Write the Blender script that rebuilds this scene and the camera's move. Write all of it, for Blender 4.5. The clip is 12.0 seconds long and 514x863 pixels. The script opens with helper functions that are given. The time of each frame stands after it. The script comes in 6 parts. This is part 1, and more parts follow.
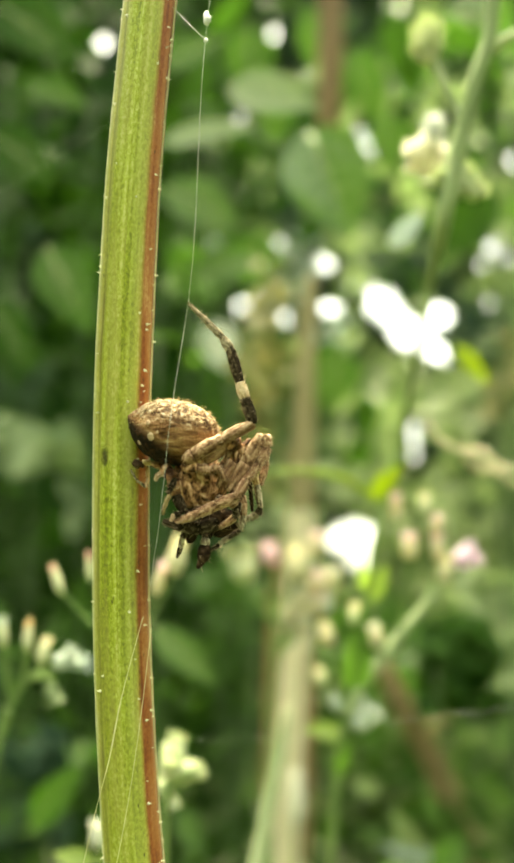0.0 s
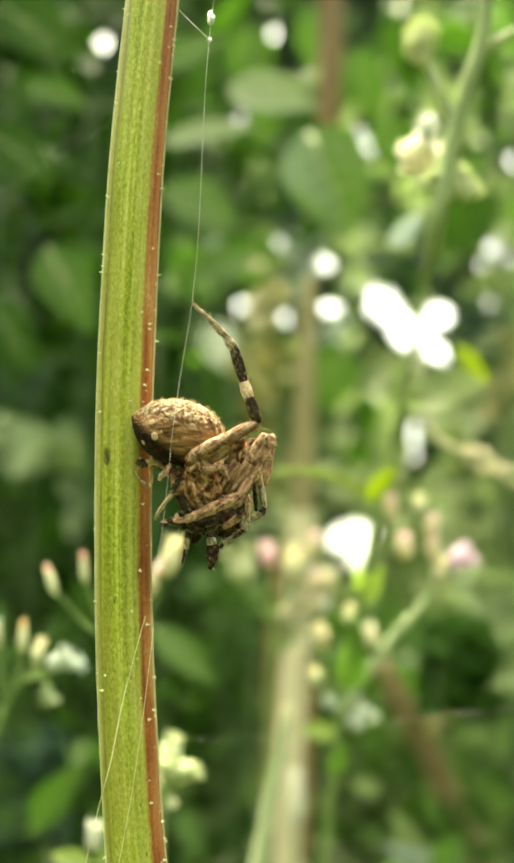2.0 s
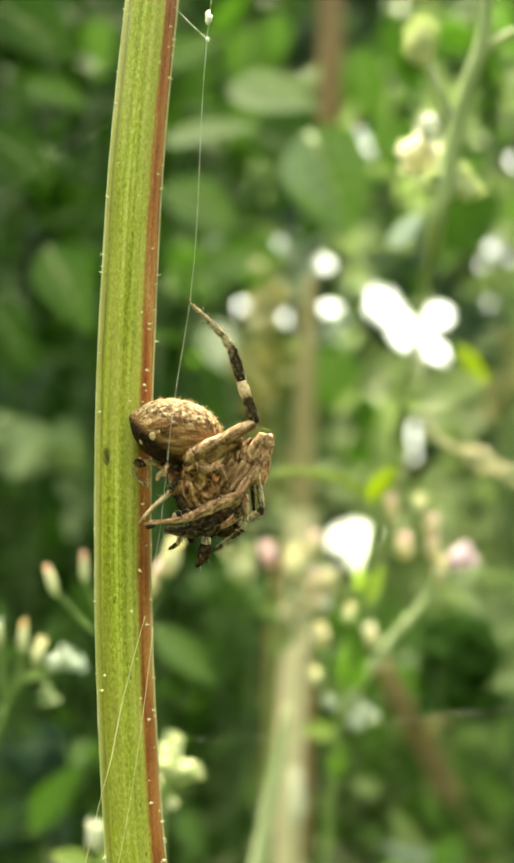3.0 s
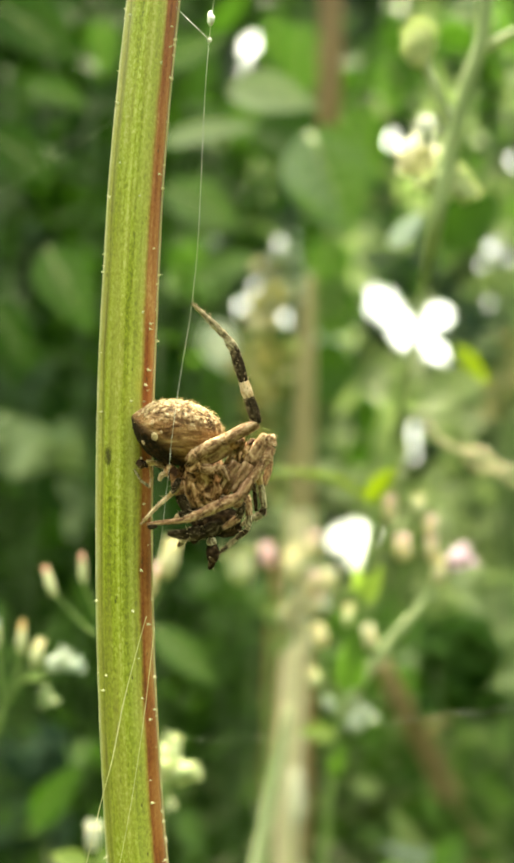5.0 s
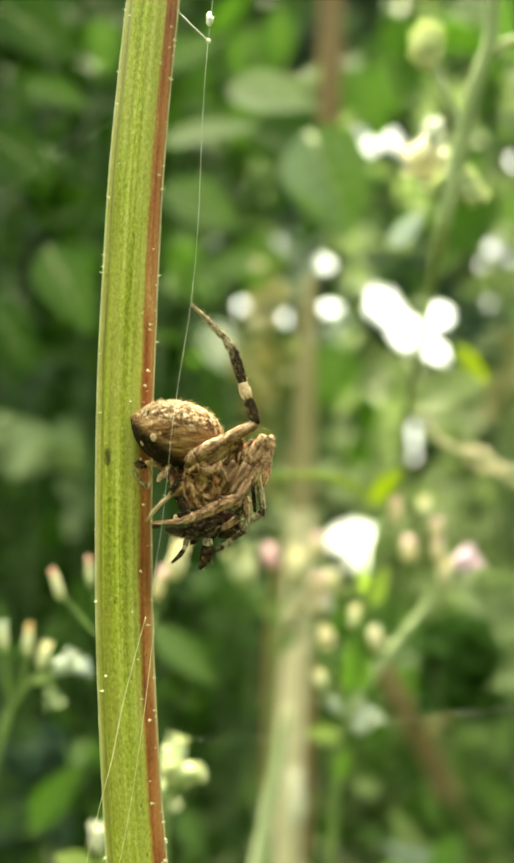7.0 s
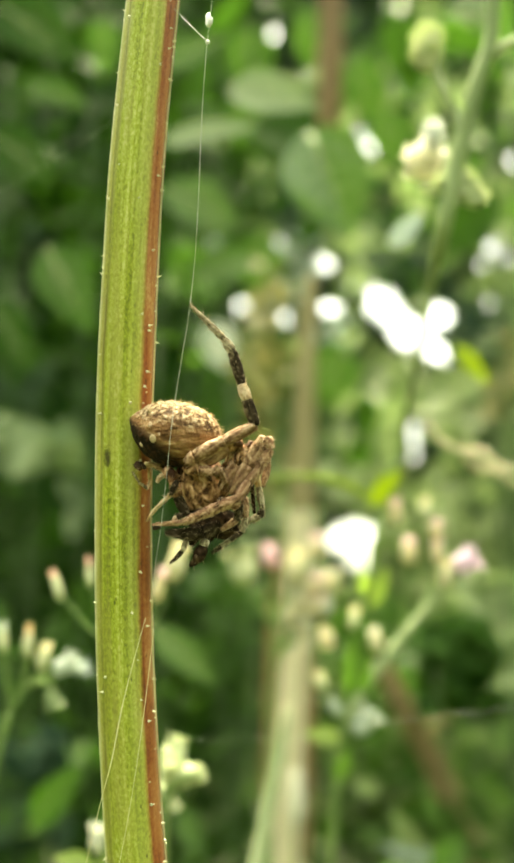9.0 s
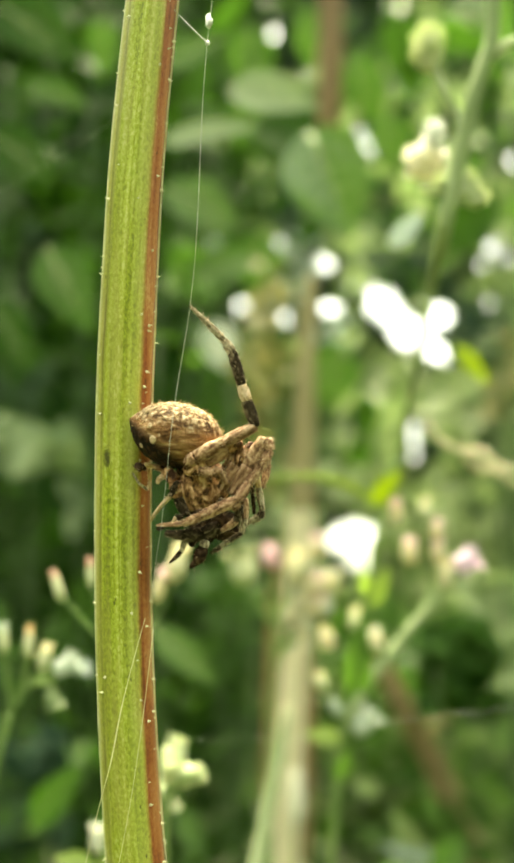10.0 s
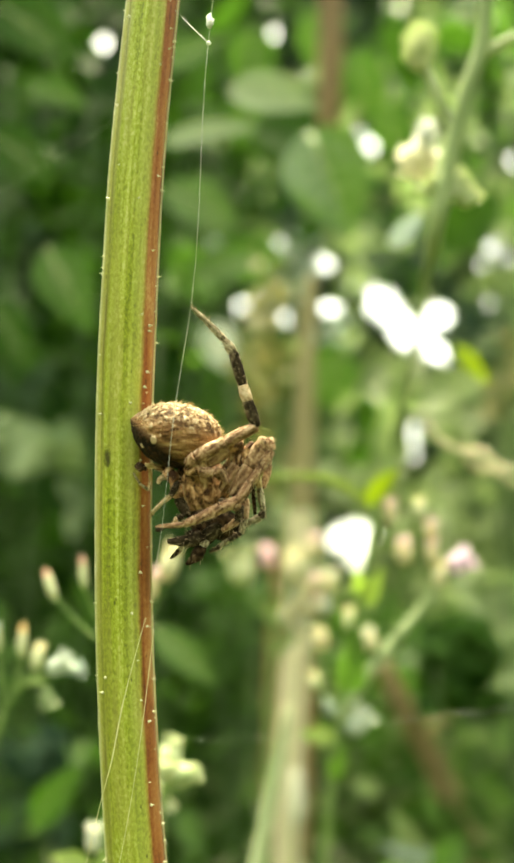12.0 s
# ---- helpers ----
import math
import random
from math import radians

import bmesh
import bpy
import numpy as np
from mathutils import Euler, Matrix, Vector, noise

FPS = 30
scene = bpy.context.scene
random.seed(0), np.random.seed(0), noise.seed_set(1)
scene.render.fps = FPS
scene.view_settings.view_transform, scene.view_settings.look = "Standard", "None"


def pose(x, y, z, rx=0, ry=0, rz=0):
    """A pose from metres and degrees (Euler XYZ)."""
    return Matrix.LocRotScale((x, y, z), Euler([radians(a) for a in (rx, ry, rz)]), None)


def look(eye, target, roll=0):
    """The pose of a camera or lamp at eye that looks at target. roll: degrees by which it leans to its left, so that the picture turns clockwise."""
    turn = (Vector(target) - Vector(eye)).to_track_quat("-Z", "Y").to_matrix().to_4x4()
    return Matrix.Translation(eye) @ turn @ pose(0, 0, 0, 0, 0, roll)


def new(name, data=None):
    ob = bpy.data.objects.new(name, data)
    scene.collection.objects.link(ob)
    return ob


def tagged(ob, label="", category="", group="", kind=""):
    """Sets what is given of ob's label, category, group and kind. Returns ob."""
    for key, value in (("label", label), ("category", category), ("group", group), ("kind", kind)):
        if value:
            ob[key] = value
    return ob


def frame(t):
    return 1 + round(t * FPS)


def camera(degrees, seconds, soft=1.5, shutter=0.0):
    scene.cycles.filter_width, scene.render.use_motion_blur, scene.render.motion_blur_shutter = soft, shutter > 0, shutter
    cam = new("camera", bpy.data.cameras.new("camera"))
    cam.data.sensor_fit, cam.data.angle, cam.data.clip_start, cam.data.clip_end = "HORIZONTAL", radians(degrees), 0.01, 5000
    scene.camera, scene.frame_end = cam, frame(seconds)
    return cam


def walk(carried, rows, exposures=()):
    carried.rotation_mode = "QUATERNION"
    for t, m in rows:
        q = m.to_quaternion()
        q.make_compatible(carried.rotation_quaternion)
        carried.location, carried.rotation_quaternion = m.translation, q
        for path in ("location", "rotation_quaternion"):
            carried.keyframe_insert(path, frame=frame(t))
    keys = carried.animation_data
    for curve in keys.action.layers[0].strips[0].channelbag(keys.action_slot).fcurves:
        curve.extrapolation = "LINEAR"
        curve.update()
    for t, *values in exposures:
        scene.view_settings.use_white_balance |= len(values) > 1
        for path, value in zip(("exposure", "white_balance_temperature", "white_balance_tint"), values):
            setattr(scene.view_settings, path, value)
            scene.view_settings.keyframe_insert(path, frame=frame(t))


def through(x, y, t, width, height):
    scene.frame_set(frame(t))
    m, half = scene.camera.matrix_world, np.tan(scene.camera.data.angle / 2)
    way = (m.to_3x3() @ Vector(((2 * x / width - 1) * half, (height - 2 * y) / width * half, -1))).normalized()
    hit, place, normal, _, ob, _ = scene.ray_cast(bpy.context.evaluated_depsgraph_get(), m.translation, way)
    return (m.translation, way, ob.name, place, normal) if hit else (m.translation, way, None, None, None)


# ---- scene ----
EYE = Vector((0, 0, 0.6))
TILT = 12.0          # the lens looks up a little
RIGHT = Vector((1, 0, 0))
UP = Vector((0, -math.sin(radians(TILT)), math.cos(radians(TILT))))
AWAY = Vector((0, math.cos(radians(TILT)), math.sin(radians(TILT))))

cam = camera(32, 12.0, 3.0)
cam.data.dof.use_dof = True
cam.data.dof.focus_distance = 0.0814
cam.data.dof.aperture_fstop = 27.0
STAND = pose(0, 0, 0.6, 90 + TILT, 0, 0)
walk(cam, [(0.0, STAND), (12.0, STAND)], [(0.0, 2.64, 9000, -9), (12.0, 2.64, 9000, -9)])

# ---- light ----
world = bpy.data.worlds.new("sky")
scene.world = world
world.use_nodes = True
wn = world.node_tree.nodes
sky = wn.new("ShaderNodeTexSky")
sky.sky_type = "NISHITA"
sky.sun_disc = False
sky.sun_elevation = radians(74)
sky.sun_rotation = radians(-20)
sky.dust_density = 4.0
haze = wn.new("ShaderNodeHueSaturation")     # hazy, nearly white sky
haze.inputs["Saturation"].default_value = 0.35
haze.inputs["Value"].default_value = 1.4
world.node_tree.links.new(sky.outputs[0], haze.inputs["Color"])
world.node_tree.links.new(haze.outputs[0], wn["Background"].inputs[0])
wn["Background"].inputs[1].default_value = 0.15
sun = new("sun", bpy.data.lights.new("sun", "SUN"))
sun.data.energy = 2.0
sun.data.angle = radians(16)
sun.data.color = (1.0, 0.95, 0.86)
sun.matrix_world = look((-0.5, 1.5, 6.0), (0, 0.1, 0.6))


# ---- materials ----
def rgb(c):
    return (*c, 1.0)


def base_mat(name, rough=0.6, spec=0.4):
    m = bpy.data.materials.new(name)
    m.use_nodes = True
    b = m.node_tree.nodes["Principled BSDF"]
    b.inputs["Roughness"].default_value = rough
    b.inputs["Specular IOR Level"].default_value = spec
    return m, m.node_tree.nodes, m.node_tree.links, b


def ramp_node(nodes, stops):
    r = nodes.new("ShaderNodeValToRGB")
    e = r.color_ramp.elements
    while len(e) < len(stops):
        e.new(0.5)
    for el, (p, c) in zip(e, stops):
        el.position = p
        el.color = rgb(c)
    return r


def mottled(name, stops, scale=300.0, detail=6.0, rough=0.6, spec=0.4, bump=0.2, stretch=(1, 1, 1), bump_scale=4.0, depth=0.0002, dist=0.6):
    """Colour from two scales of noise, with fine relief. scale is in 1/m."""
    m, n, l, b = base_mat(name, rough, spec)
    co = n.new("ShaderNodeTexCoord")
    mp = n.new("ShaderNodeMapping")
    mp.inputs["Scale"].default_value = stretch
    l.new(co.outputs["Object"], mp.inputs[0])
    a = n.new("ShaderNodeTexNoise")
    a.inputs["Scale"].default_value = scale
    a.inputs["Detail"].default_value = detail
    a.inputs["Distortion"].default_value = dist
    l.new(mp.outputs[0], a.inputs[0])
    r = ramp_node(n, stops)
    l.new(a.outputs[0], r.inputs[0])
    l.new(r.outputs[0], b.inputs["Base Color"])
    f = n.new("ShaderNodeTexNoise")
    f.inputs["Scale"].default_value = scale * bump_scale
    l.new(mp.outputs[0], f.inputs[0])
    bp = n.new("ShaderNodeBump")
    bp.inputs["Strength"].default_value = bump
    bp.inputs["Distance"].default_value = depth
    l.new(f.outputs[0], bp.inputs["Height"])
    l.new(bp.outputs[0], b.inputs["Normal"])
    return m


def leaf_mat(name, dark, light, through=0.45, rough=0.45, spec=0.4, scale=40.0, tint=(1.05, 1.25, 0.65)):
    """A leaf: reflects from its face and lets light through, each leaf in its own shade."""
    m, n, l, b = base_mat(name, rough, spec)
    geo = n.new("ShaderNodeNewGeometry")
    co = n.new("ShaderNodeTexCoord")
    no = n.new("ShaderNodeTexNoise")
    no.inputs["Scale"].default_value = scale
    l.new(co.outputs["Object"], no.inputs[0])
    mul = n.new("ShaderNodeMath")
    mul.operation = "MULTIPLY_ADD"
    mul.inputs[1].default_value = 0.5
    l.new(no.outputs[0], mul.inputs[0])
    half = n.new("ShaderNodeMath")
    half.operation = "MULTIPLY"
    half.inputs[1].default_value = 0.6
    l.new(geo.outputs["Random Per Island"], half.inputs[0])
    l.new(half.outputs[0], mul.inputs[2])
    r = ramp_node(n, [(0.15, dark), (0.8, light)])
    l.new(mul.outputs[0], r.inputs[0])
    l.new(r.outputs[0], b.inputs["Base Color"])
    tr = n.new("ShaderNodeBsdfTranslucent")
    hue = n.new("ShaderNodeMixRGB")
    hue.blend_type = "MULTIPLY"
    hue.inputs[0].default_value = 1.0
    hue.inputs[2].default_value = rgb(tint)
    l.new(r.outputs[0], hue.inputs[1])
    l.new(hue.outputs[0], tr.inputs[0])
    mix = n.new("ShaderNodeMixShader")
    mix.inputs[0].default_value = through
    l.new(b.outputs[0], mix.inputs[1])
    l.new(tr.outputs[0], mix.inputs[2])
    l.new(mix.outputs[0], n["Material Output"].inputs[0])
    return m


def noise_uv(n, l, uv, scale, detail=4.0, twist=0.0):
    """Noise on the surface coordinates, stretched by the two scales."""
    mp = n.new("ShaderNodeMapping")
    mp.inputs["Scale"].default_value = (scale[0], scale[1], 1.0)
    l.new(uv.outputs[0], mp.inputs[0])
    t = n.new("ShaderNodeTexNoise")
    t.inputs["Scale"].default_value = 1.0
    t.inputs["Detail"].default_value = detail
    t.inputs["Distortion"].default_value = twist
    l.new(mp.outputs[0], t.inputs[0])
    return t


def blend(n, l, share, a, b):
    """Mixes two sockets; share is a number or a socket."""
    m = n.new("ShaderNodeMixRGB")
    if isinstance(share, float):
        m.inputs[0].default_value = share
    else:
        l.new(share, m.inputs[0])
    l.new(a, m.inputs[1])
    l.new(b, m.inputs[2])
    return m.outputs[0]


def math_node(n, l, kind, a, b, c=None):
    m = n.new("ShaderNodeMath")
    m.operation = kind
    for k, x in enumerate((a, b, c)):
        if x is None:
            continue
        if isinstance(x, (int, float)):
            m.inputs[k].default_value = x
        else:
            l.new(x, m.inputs[k])
    return m.outputs[0]


SCAR_AT = Vector((-0.01371, 0.08168, 0.61501))
STEM_BASE = Vector((-0.00714, 0.17751, -0.02))


def stem_mat():
    """Green ribbed stalk with a red-brown flank, lengthwise stripes, wrinkled skin, specks and one dark scar."""
    m, n, l, b = base_mat("ribbed_stalk", 0.48, 0.4)
    uv = n.new("ShaderNodeUVMap")
    stripe = noise_uv(n, l, uv, (36.0, 0.32), 3.0, 0.25).outputs[0]
    broad = noise_uv(n, l, uv, (6.0, 0.75), 3.0, 0.6).outputs[0]
    wrinkle = noise_uv(n, l, uv, (64.0, 22.0), 5.0, 0.8).outputs[0]
    wob = noise_uv(n, l, uv, (10.0, 1.1), 3.0).outputs[0]
    sep = n.new("ShaderNodeSeparateXYZ")
    l.new(uv.outputs[0], sep.inputs[0])
    place = math_node(n, l, "MULTIPLY_ADD", wob, 0.05, sep.outputs[0])
    tone = blend(n, l, 0.42, blend(n, l, 0.38, stripe, broad), wrinkle)
    green = ramp_node(n, [(0.37, (0.15, 0.175, 0.016)), (0.45, (0.285, 0.33, 0.030)), (0.53, (0.43, 0.485, 0.068)), (0.63, (0.64, 0.65, 0.24))])
    l.new(tone, green.inputs[0])
    # tan washes that come and go along the stalk
    wash = noise_uv(n, l, uv, (9.0, 0.45), 3.0, 0.7).outputs[0]
    tan = ramp_node(n, [(0.50, (0, 0, 0)), (0.66, (0.4, 0.4, 0.4))])
    l.new(wash, tan.inputs[0])
    straw = n.new("ShaderNodeRGB")
    straw.outputs[0].default_value = (0.40, 0.34, 0.11, 1)
    flesh = blend(n, l, tan.outputs[0], green.outputs[0], straw.outputs[0])
    rusty = blend(n, l, 0.5, blend(n, l, 0.45, stripe, wrinkle), broad)
    red = ramp_node(n, [(0.36, (0.12, 0.028, 0.008)), (0.46, (0.30, 0.085, 0.024)), (0.55, (0.42, 0.17, 0.055)), (0.66, (0.62, 0.40, 0.18))])
    l.new(rusty, red.inputs[0])
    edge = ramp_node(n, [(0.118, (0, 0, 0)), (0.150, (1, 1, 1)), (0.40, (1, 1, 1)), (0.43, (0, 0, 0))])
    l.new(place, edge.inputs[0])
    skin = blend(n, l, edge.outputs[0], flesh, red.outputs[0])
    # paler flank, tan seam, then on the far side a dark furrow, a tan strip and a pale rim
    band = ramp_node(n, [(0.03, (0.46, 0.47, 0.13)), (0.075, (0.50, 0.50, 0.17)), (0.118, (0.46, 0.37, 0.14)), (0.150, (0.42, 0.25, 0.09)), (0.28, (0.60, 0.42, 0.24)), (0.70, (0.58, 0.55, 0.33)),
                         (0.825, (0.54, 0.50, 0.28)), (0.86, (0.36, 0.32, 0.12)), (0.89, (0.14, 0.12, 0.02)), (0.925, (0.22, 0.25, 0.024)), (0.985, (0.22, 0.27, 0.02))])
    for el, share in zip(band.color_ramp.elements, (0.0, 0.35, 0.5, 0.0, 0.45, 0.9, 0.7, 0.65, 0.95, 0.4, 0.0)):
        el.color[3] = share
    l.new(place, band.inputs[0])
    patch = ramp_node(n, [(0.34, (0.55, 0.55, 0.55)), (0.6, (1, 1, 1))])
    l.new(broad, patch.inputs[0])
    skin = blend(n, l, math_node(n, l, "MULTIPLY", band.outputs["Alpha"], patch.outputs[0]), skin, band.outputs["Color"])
    # small dark specks
    vo = n.new("ShaderNodeTexVoronoi")
    mp3 = n.new("ShaderNodeMapping")
    mp3.inputs["Scale"].default_value = (17.0, 3.8, 1.0)
    l.new(uv.outputs[0], mp3.inputs[0])
    l.new(mp3.outputs[0], vo.inputs["Vector"])
    vo.inputs["Scale"].default_value = 1.0
    speck = ramp_node(n, [(0.04, (0.8, 0.8, 0.8)), (0.10, (0, 0, 0))])
    l.new(vo.outputs["Distance"], speck.inputs[0])
    dark = n.new("ShaderNodeRGB")
    dark.outputs[0].default_value = (0.055, 0.05, 0.012, 1)
    skin = blend(n, l, speck.outputs[0], skin, dark.outputs[0])
    # the scar: an upright dark stain with a frayed edge
    co = n.new("ShaderNodeTexCoord")
    mps = n.new("ShaderNodeMapping")
    mps.vector_type = "TEXTURE"
    mps.inputs["Location"].default_value = SCAR_AT - STEM_BASE
    mps.inputs["Scale"].default_value = (0.00042, 0.0012, 0.00125)
    l.new(co.outputs["Object"], mps.inputs[0])
    far = n.new("ShaderNodeVectorMath")
    far.operation = "LENGTH"
    l.new(mps.outputs[0], far.inputs[0])
    frayed = math_node(n, l, "MULTIPLY_ADD", wrinkle, 0.9, far.outputs["Value"])
    stain = ramp_node(n, [(0.55, (0.95, 0.95, 0.95)), (1.0, (0, 0, 0))])
    l.new(math_node(n, l, "MULTIPLY", frayed, 0.62), stain.inputs[0])
    skin = blend(n, l, stain.outputs[0], skin, dark.outputs[0])
    l.new(skin, b.inputs["Base Color"])
    b.inputs["Subsurface Weight"].default_value = 0.15
    b.inputs["Subsurface Radius"].default_value = (0.0008, 0.0008, 0.0003)
    b.inputs["Subsurface Scale"].default_value = 1.0
    bp = n.new("ShaderNodeBump")
    bp.inputs["Strength"].default_value = 0.75
    bp.inputs["Distance"].default_value = 0.00014
    l.new(tone, bp.inputs["Height"])
    l.new(bp.outputs[0], b.inputs["Normal"])
    return m


def abdomen_mat():
    """Brown abdomen: cream flecks on the back, streaked flanks, a blackish rear underside."""
    m, n, l, b = base_mat("abdomen_skin", 0.65, 0.12)
    co = n.new("ShaderNodeTexCoord")
    sep = n.new("ShaderNodeSeparateXYZ")
    l.new(co.outputs["Object"], sep.inputs[0])
    flank = n.new("ShaderNodeTexNoise")
    mp = n.new("ShaderNodeMapping")
    mp.inputs["Rotation"].default_value = (0, radians(-20), 0)
    mp.inputs["Scale"].default_value = (500, 700, 1900)
    l.new(co.outputs["Object"], mp.inputs[0])
    l.new(mp.outputs[0], flank.inputs[0])
    flank.inputs["Scale"].default_value = 1.0
    flank.inputs["Detail"].default_value = 6.0
    flank.inputs["Distortion"].default_value = 0.8
    brown = ramp_node(n, [(0.32, (0.066, 0.027, 0.010)), (0.44, (0.22, 0.108, 0.044)), (0.56, (0.38, 0.206, 0.094)), (0.70, (0.58, 0.37, 0.20))])
    l.new(flank.outputs[0], brown.inputs[0])
    vo = n.new("ShaderNodeTexNoise")
    vo.inputs["Scale"].default_value = 2300.0
    vo.inputs["Detail"].default_value = 4.0
    vo.inputs["Distortion"].default_value = 0.3
    l.new(co.outputs["Object"], vo.inputs[0])
    back = ramp_node(n, [(0.38, (0.055, 0.027, 0.012)), (0.48, (0.19, 0.105, 0.048)), (0.56, (0.38, 0.26, 0.15)), (0.66, (0.66, 0.54, 0.38))])
    l.new(vo.outputs[0], back.inputs[0])

    def band(ax, az, lo, hi, wob):
        d = n.new("ShaderNodeVectorMath")
        d.operation = "DOT_PRODUCT"
        l.new(co.outputs["Object"], d.inputs[0])
        d.inputs[1].default_value = (ax * 1000, 0, az * 1000)
        w = n.new("ShaderNodeMath")
        w.operation = "MULTIPLY_ADD"
        w.inputs[1].default_value = wob
        l.new(flank.outputs[0], w.inputs[0])
        l.new(d.outputs["Value"], w.inputs[2])
        r = n.new("ShaderNodeMapRange")
        r.inputs["From Min"].default_value = lo
        r.inputs["From Max"].default_value = hi
        l.new(w.outputs[0], r.inputs[0])
        return r

    top = band(0.25, 0.97, 1.3, 2.2, 2.0)
    mix = n.new("ShaderNodeMixRGB")
    l.new(top.outputs[0], mix.inputs[0])
    l.new(brown.outputs[0], mix.inputs[1])
    l.new(back.outputs[0], mix.inputs[2])
    low = band(-0.62, -0.78, 1.65, 2.45, 1.0)
    mix2 = n.new("ShaderNodeMixRGB")
    l.new(low.outputs[0], mix2.inputs[0])
    l.new(mix.outputs[0], mix2.inputs[1])
    speckle = ramp_node(n, [(0.5, (0.01236, 0.00651, 0.00291)), (0.7, (0.0618, 0.0279, 0.01164))])
    l.new(vo.outputs[0], speckle.inputs[0])
    l.new(speckle.outputs[0], mix2.inputs[2])
    l.new(mix2.outputs[0], b.inputs["Base Color"])
    bp = n.new("ShaderNodeBump")
    bp.inputs["Strength"].default_value = 1.0
    bp.inputs["Distance"].default_value = 0.0003
    l.new(vo.outputs[0], bp.inputs["Height"])
    l.new(bp.outputs[0], b.inputs["Normal"])
    return m


M_STEM = stem_mat()
M_PRICKLE = mottled("prickle_pale", [(0.3, (0.62, 0.60, 0.34)), (0.7, (0.86, 0.84, 0.62))], 2000, spec=0.5, rough=0.4)
M_ABDOMEN = abdomen_mat()
M_BROWN = mottled("spider_brown", [(0.38, (0.053, 0.022, 0.011)), (0.47, (0.264, 0.130, 0.060)), (0.56, (0.547, 0.296, 0.154)), (0.68, (0.860, 0.588, 0.395))], 1300, dist=0.9, bump=1.0, spec=0.1, stretch=(1.2, 1, 0.8), depth=0.0003, bump_scale=2.5)
def leg_skin(name, stops, around=7.0, lengthwise=9.0, rough=0.6, spec=0.1):
    """Streaky, downy skin that runs along a limb."""
    m, n, l, b = base_mat(name, rough, spec)
    uv = n.new("ShaderNodeUVMap")
    co = n.new("ShaderNodeTexCoord")
    mp = n.new("ShaderNodeMapping")
    mp.inputs["Scale"].default_value = (around, lengthwise, 1.0)
    l.new(uv.outputs[0], mp.inputs[0])
    a = n.new("ShaderNodeTexNoise")
    a.inputs["Scale"].default_value = 1.0
    a.inputs["Detail"].default_value = 6.0
    a.inputs["Distortion"].default_value = 0.5
    l.new(mp.outputs[0], a.inputs[0])
    g = n.new("ShaderNodeTexNoise")
    g.inputs["Scale"].default_value = 4200.0
    g.inputs["Detail"].default_value = 4.0
    l.new(co.outputs["Object"], g.inputs[0])
    mix = n.new("ShaderNodeMixRGB")
    mix.inputs[0].default_value = 0.28
    l.new(a.outputs[0], mix.inputs[1])
    l.new(g.outputs[0], mix.inputs[2])
    # uneven rings and blotches along the limb
    rings = noise_uv(n, l, uv, (1.5, lengthwise * 2.2), 2.0, 0.4)
    add = n.new("ShaderNodeMath")
    add.operation = "MULTIPLY_ADD"
    add.inputs[1].default_value = 0.22
    l.new(math_node(n, l, "SUBTRACT", rings.outputs[0], 0.48), add.inputs[0])
    l.new(mix.outputs[0], add.inputs[2])
    r = ramp_node(n, stops)
    l.new(add.outputs[0], r.inputs[0])
    l.new(r.outputs[0], b.inputs["Base Color"])
    bp = n.new("ShaderNodeBump")
    bp.inputs["Strength"].default_value = 0.8
    bp.inputs["Distance"].default_value = 0.00016
    l.new(g.outputs[0], bp.inputs["Height"])
    l.new(bp.outputs[0], b.inputs["Normal"])
    return m


M_LEG = leg_skin("leg_mottled", [(0.34, (0.059, 0.028, 0.013)), (0.46, (0.228, 0.118, 0.065)), (0.56, (0.520, 0.323, 0.195)), (0.68, (0.860, 0.711, 0.506))])
M_DARK = leg_skin("leg_dark", [(0.40, (0.014, 0.010, 0.005)), (0.53, (0.052, 0.036, 0.022)), (0.64, (0.270, 0.205, 0.130))], spec=0.04, rough=0.75)
M_FEMUR = leg_skin("leg_femur", [(0.33, (0.068, 0.030, 0.018)), (0.45, (0.260, 0.137, 0.077)), (0.56, (0.504, 0.307, 0.192)), (0.69, (0.860, 0.652, 0.455))], 12.0, 4.0)
M_UPPER = leg_skin("leg_upper", [(0.35, (0.065, 0.030, 0.018)), (0.47, (0.228, 0.123, 0.067)), (0.57, (0.456, 0.280, 0.173)), (0.69, (0.860, 0.638, 0.455))], 9.0, 6.0)
M_HEAD = mottled("head_dark", [(0.40, (0.015, 0.009, 0.005)), (0.55, (0.050, 0.029, 0.017)), (0.70, (0.160, 0.098, 0.056))], 1500, rough=0.8, spec=0.04, bump=0.8)
M_CREAM = leg_skin("leg_cream", [(0.34, (0.260, 0.147, 0.073)), (0.46, (0.582, 0.412, 0.255)), (0.62, (0.832, 0.666, 0.480))])
M_YELLOW = leg_skin("leg_yellowish", [(0.34, (0.22, 0.13, 0.045)), (0.48, (0.46, 0.32, 0.14)), (0.64, (0.70, 0.55, 0.31))])
M_GREY = leg_skin("leg_grey", [(0.38, (0.055, 0.042, 0.024)), (0.48, (0.24, 0.19, 0.115)), (0.60, (0.60, 0.52, 0.37))])
M_FLECK = mottled("cream_fleck", [(0.30, (0.405, 0.279, 0.153)), (0.70, (0.626, 0.486, 0.315))], 2500, rough=0.6, spec=0.15, bump=0.5)
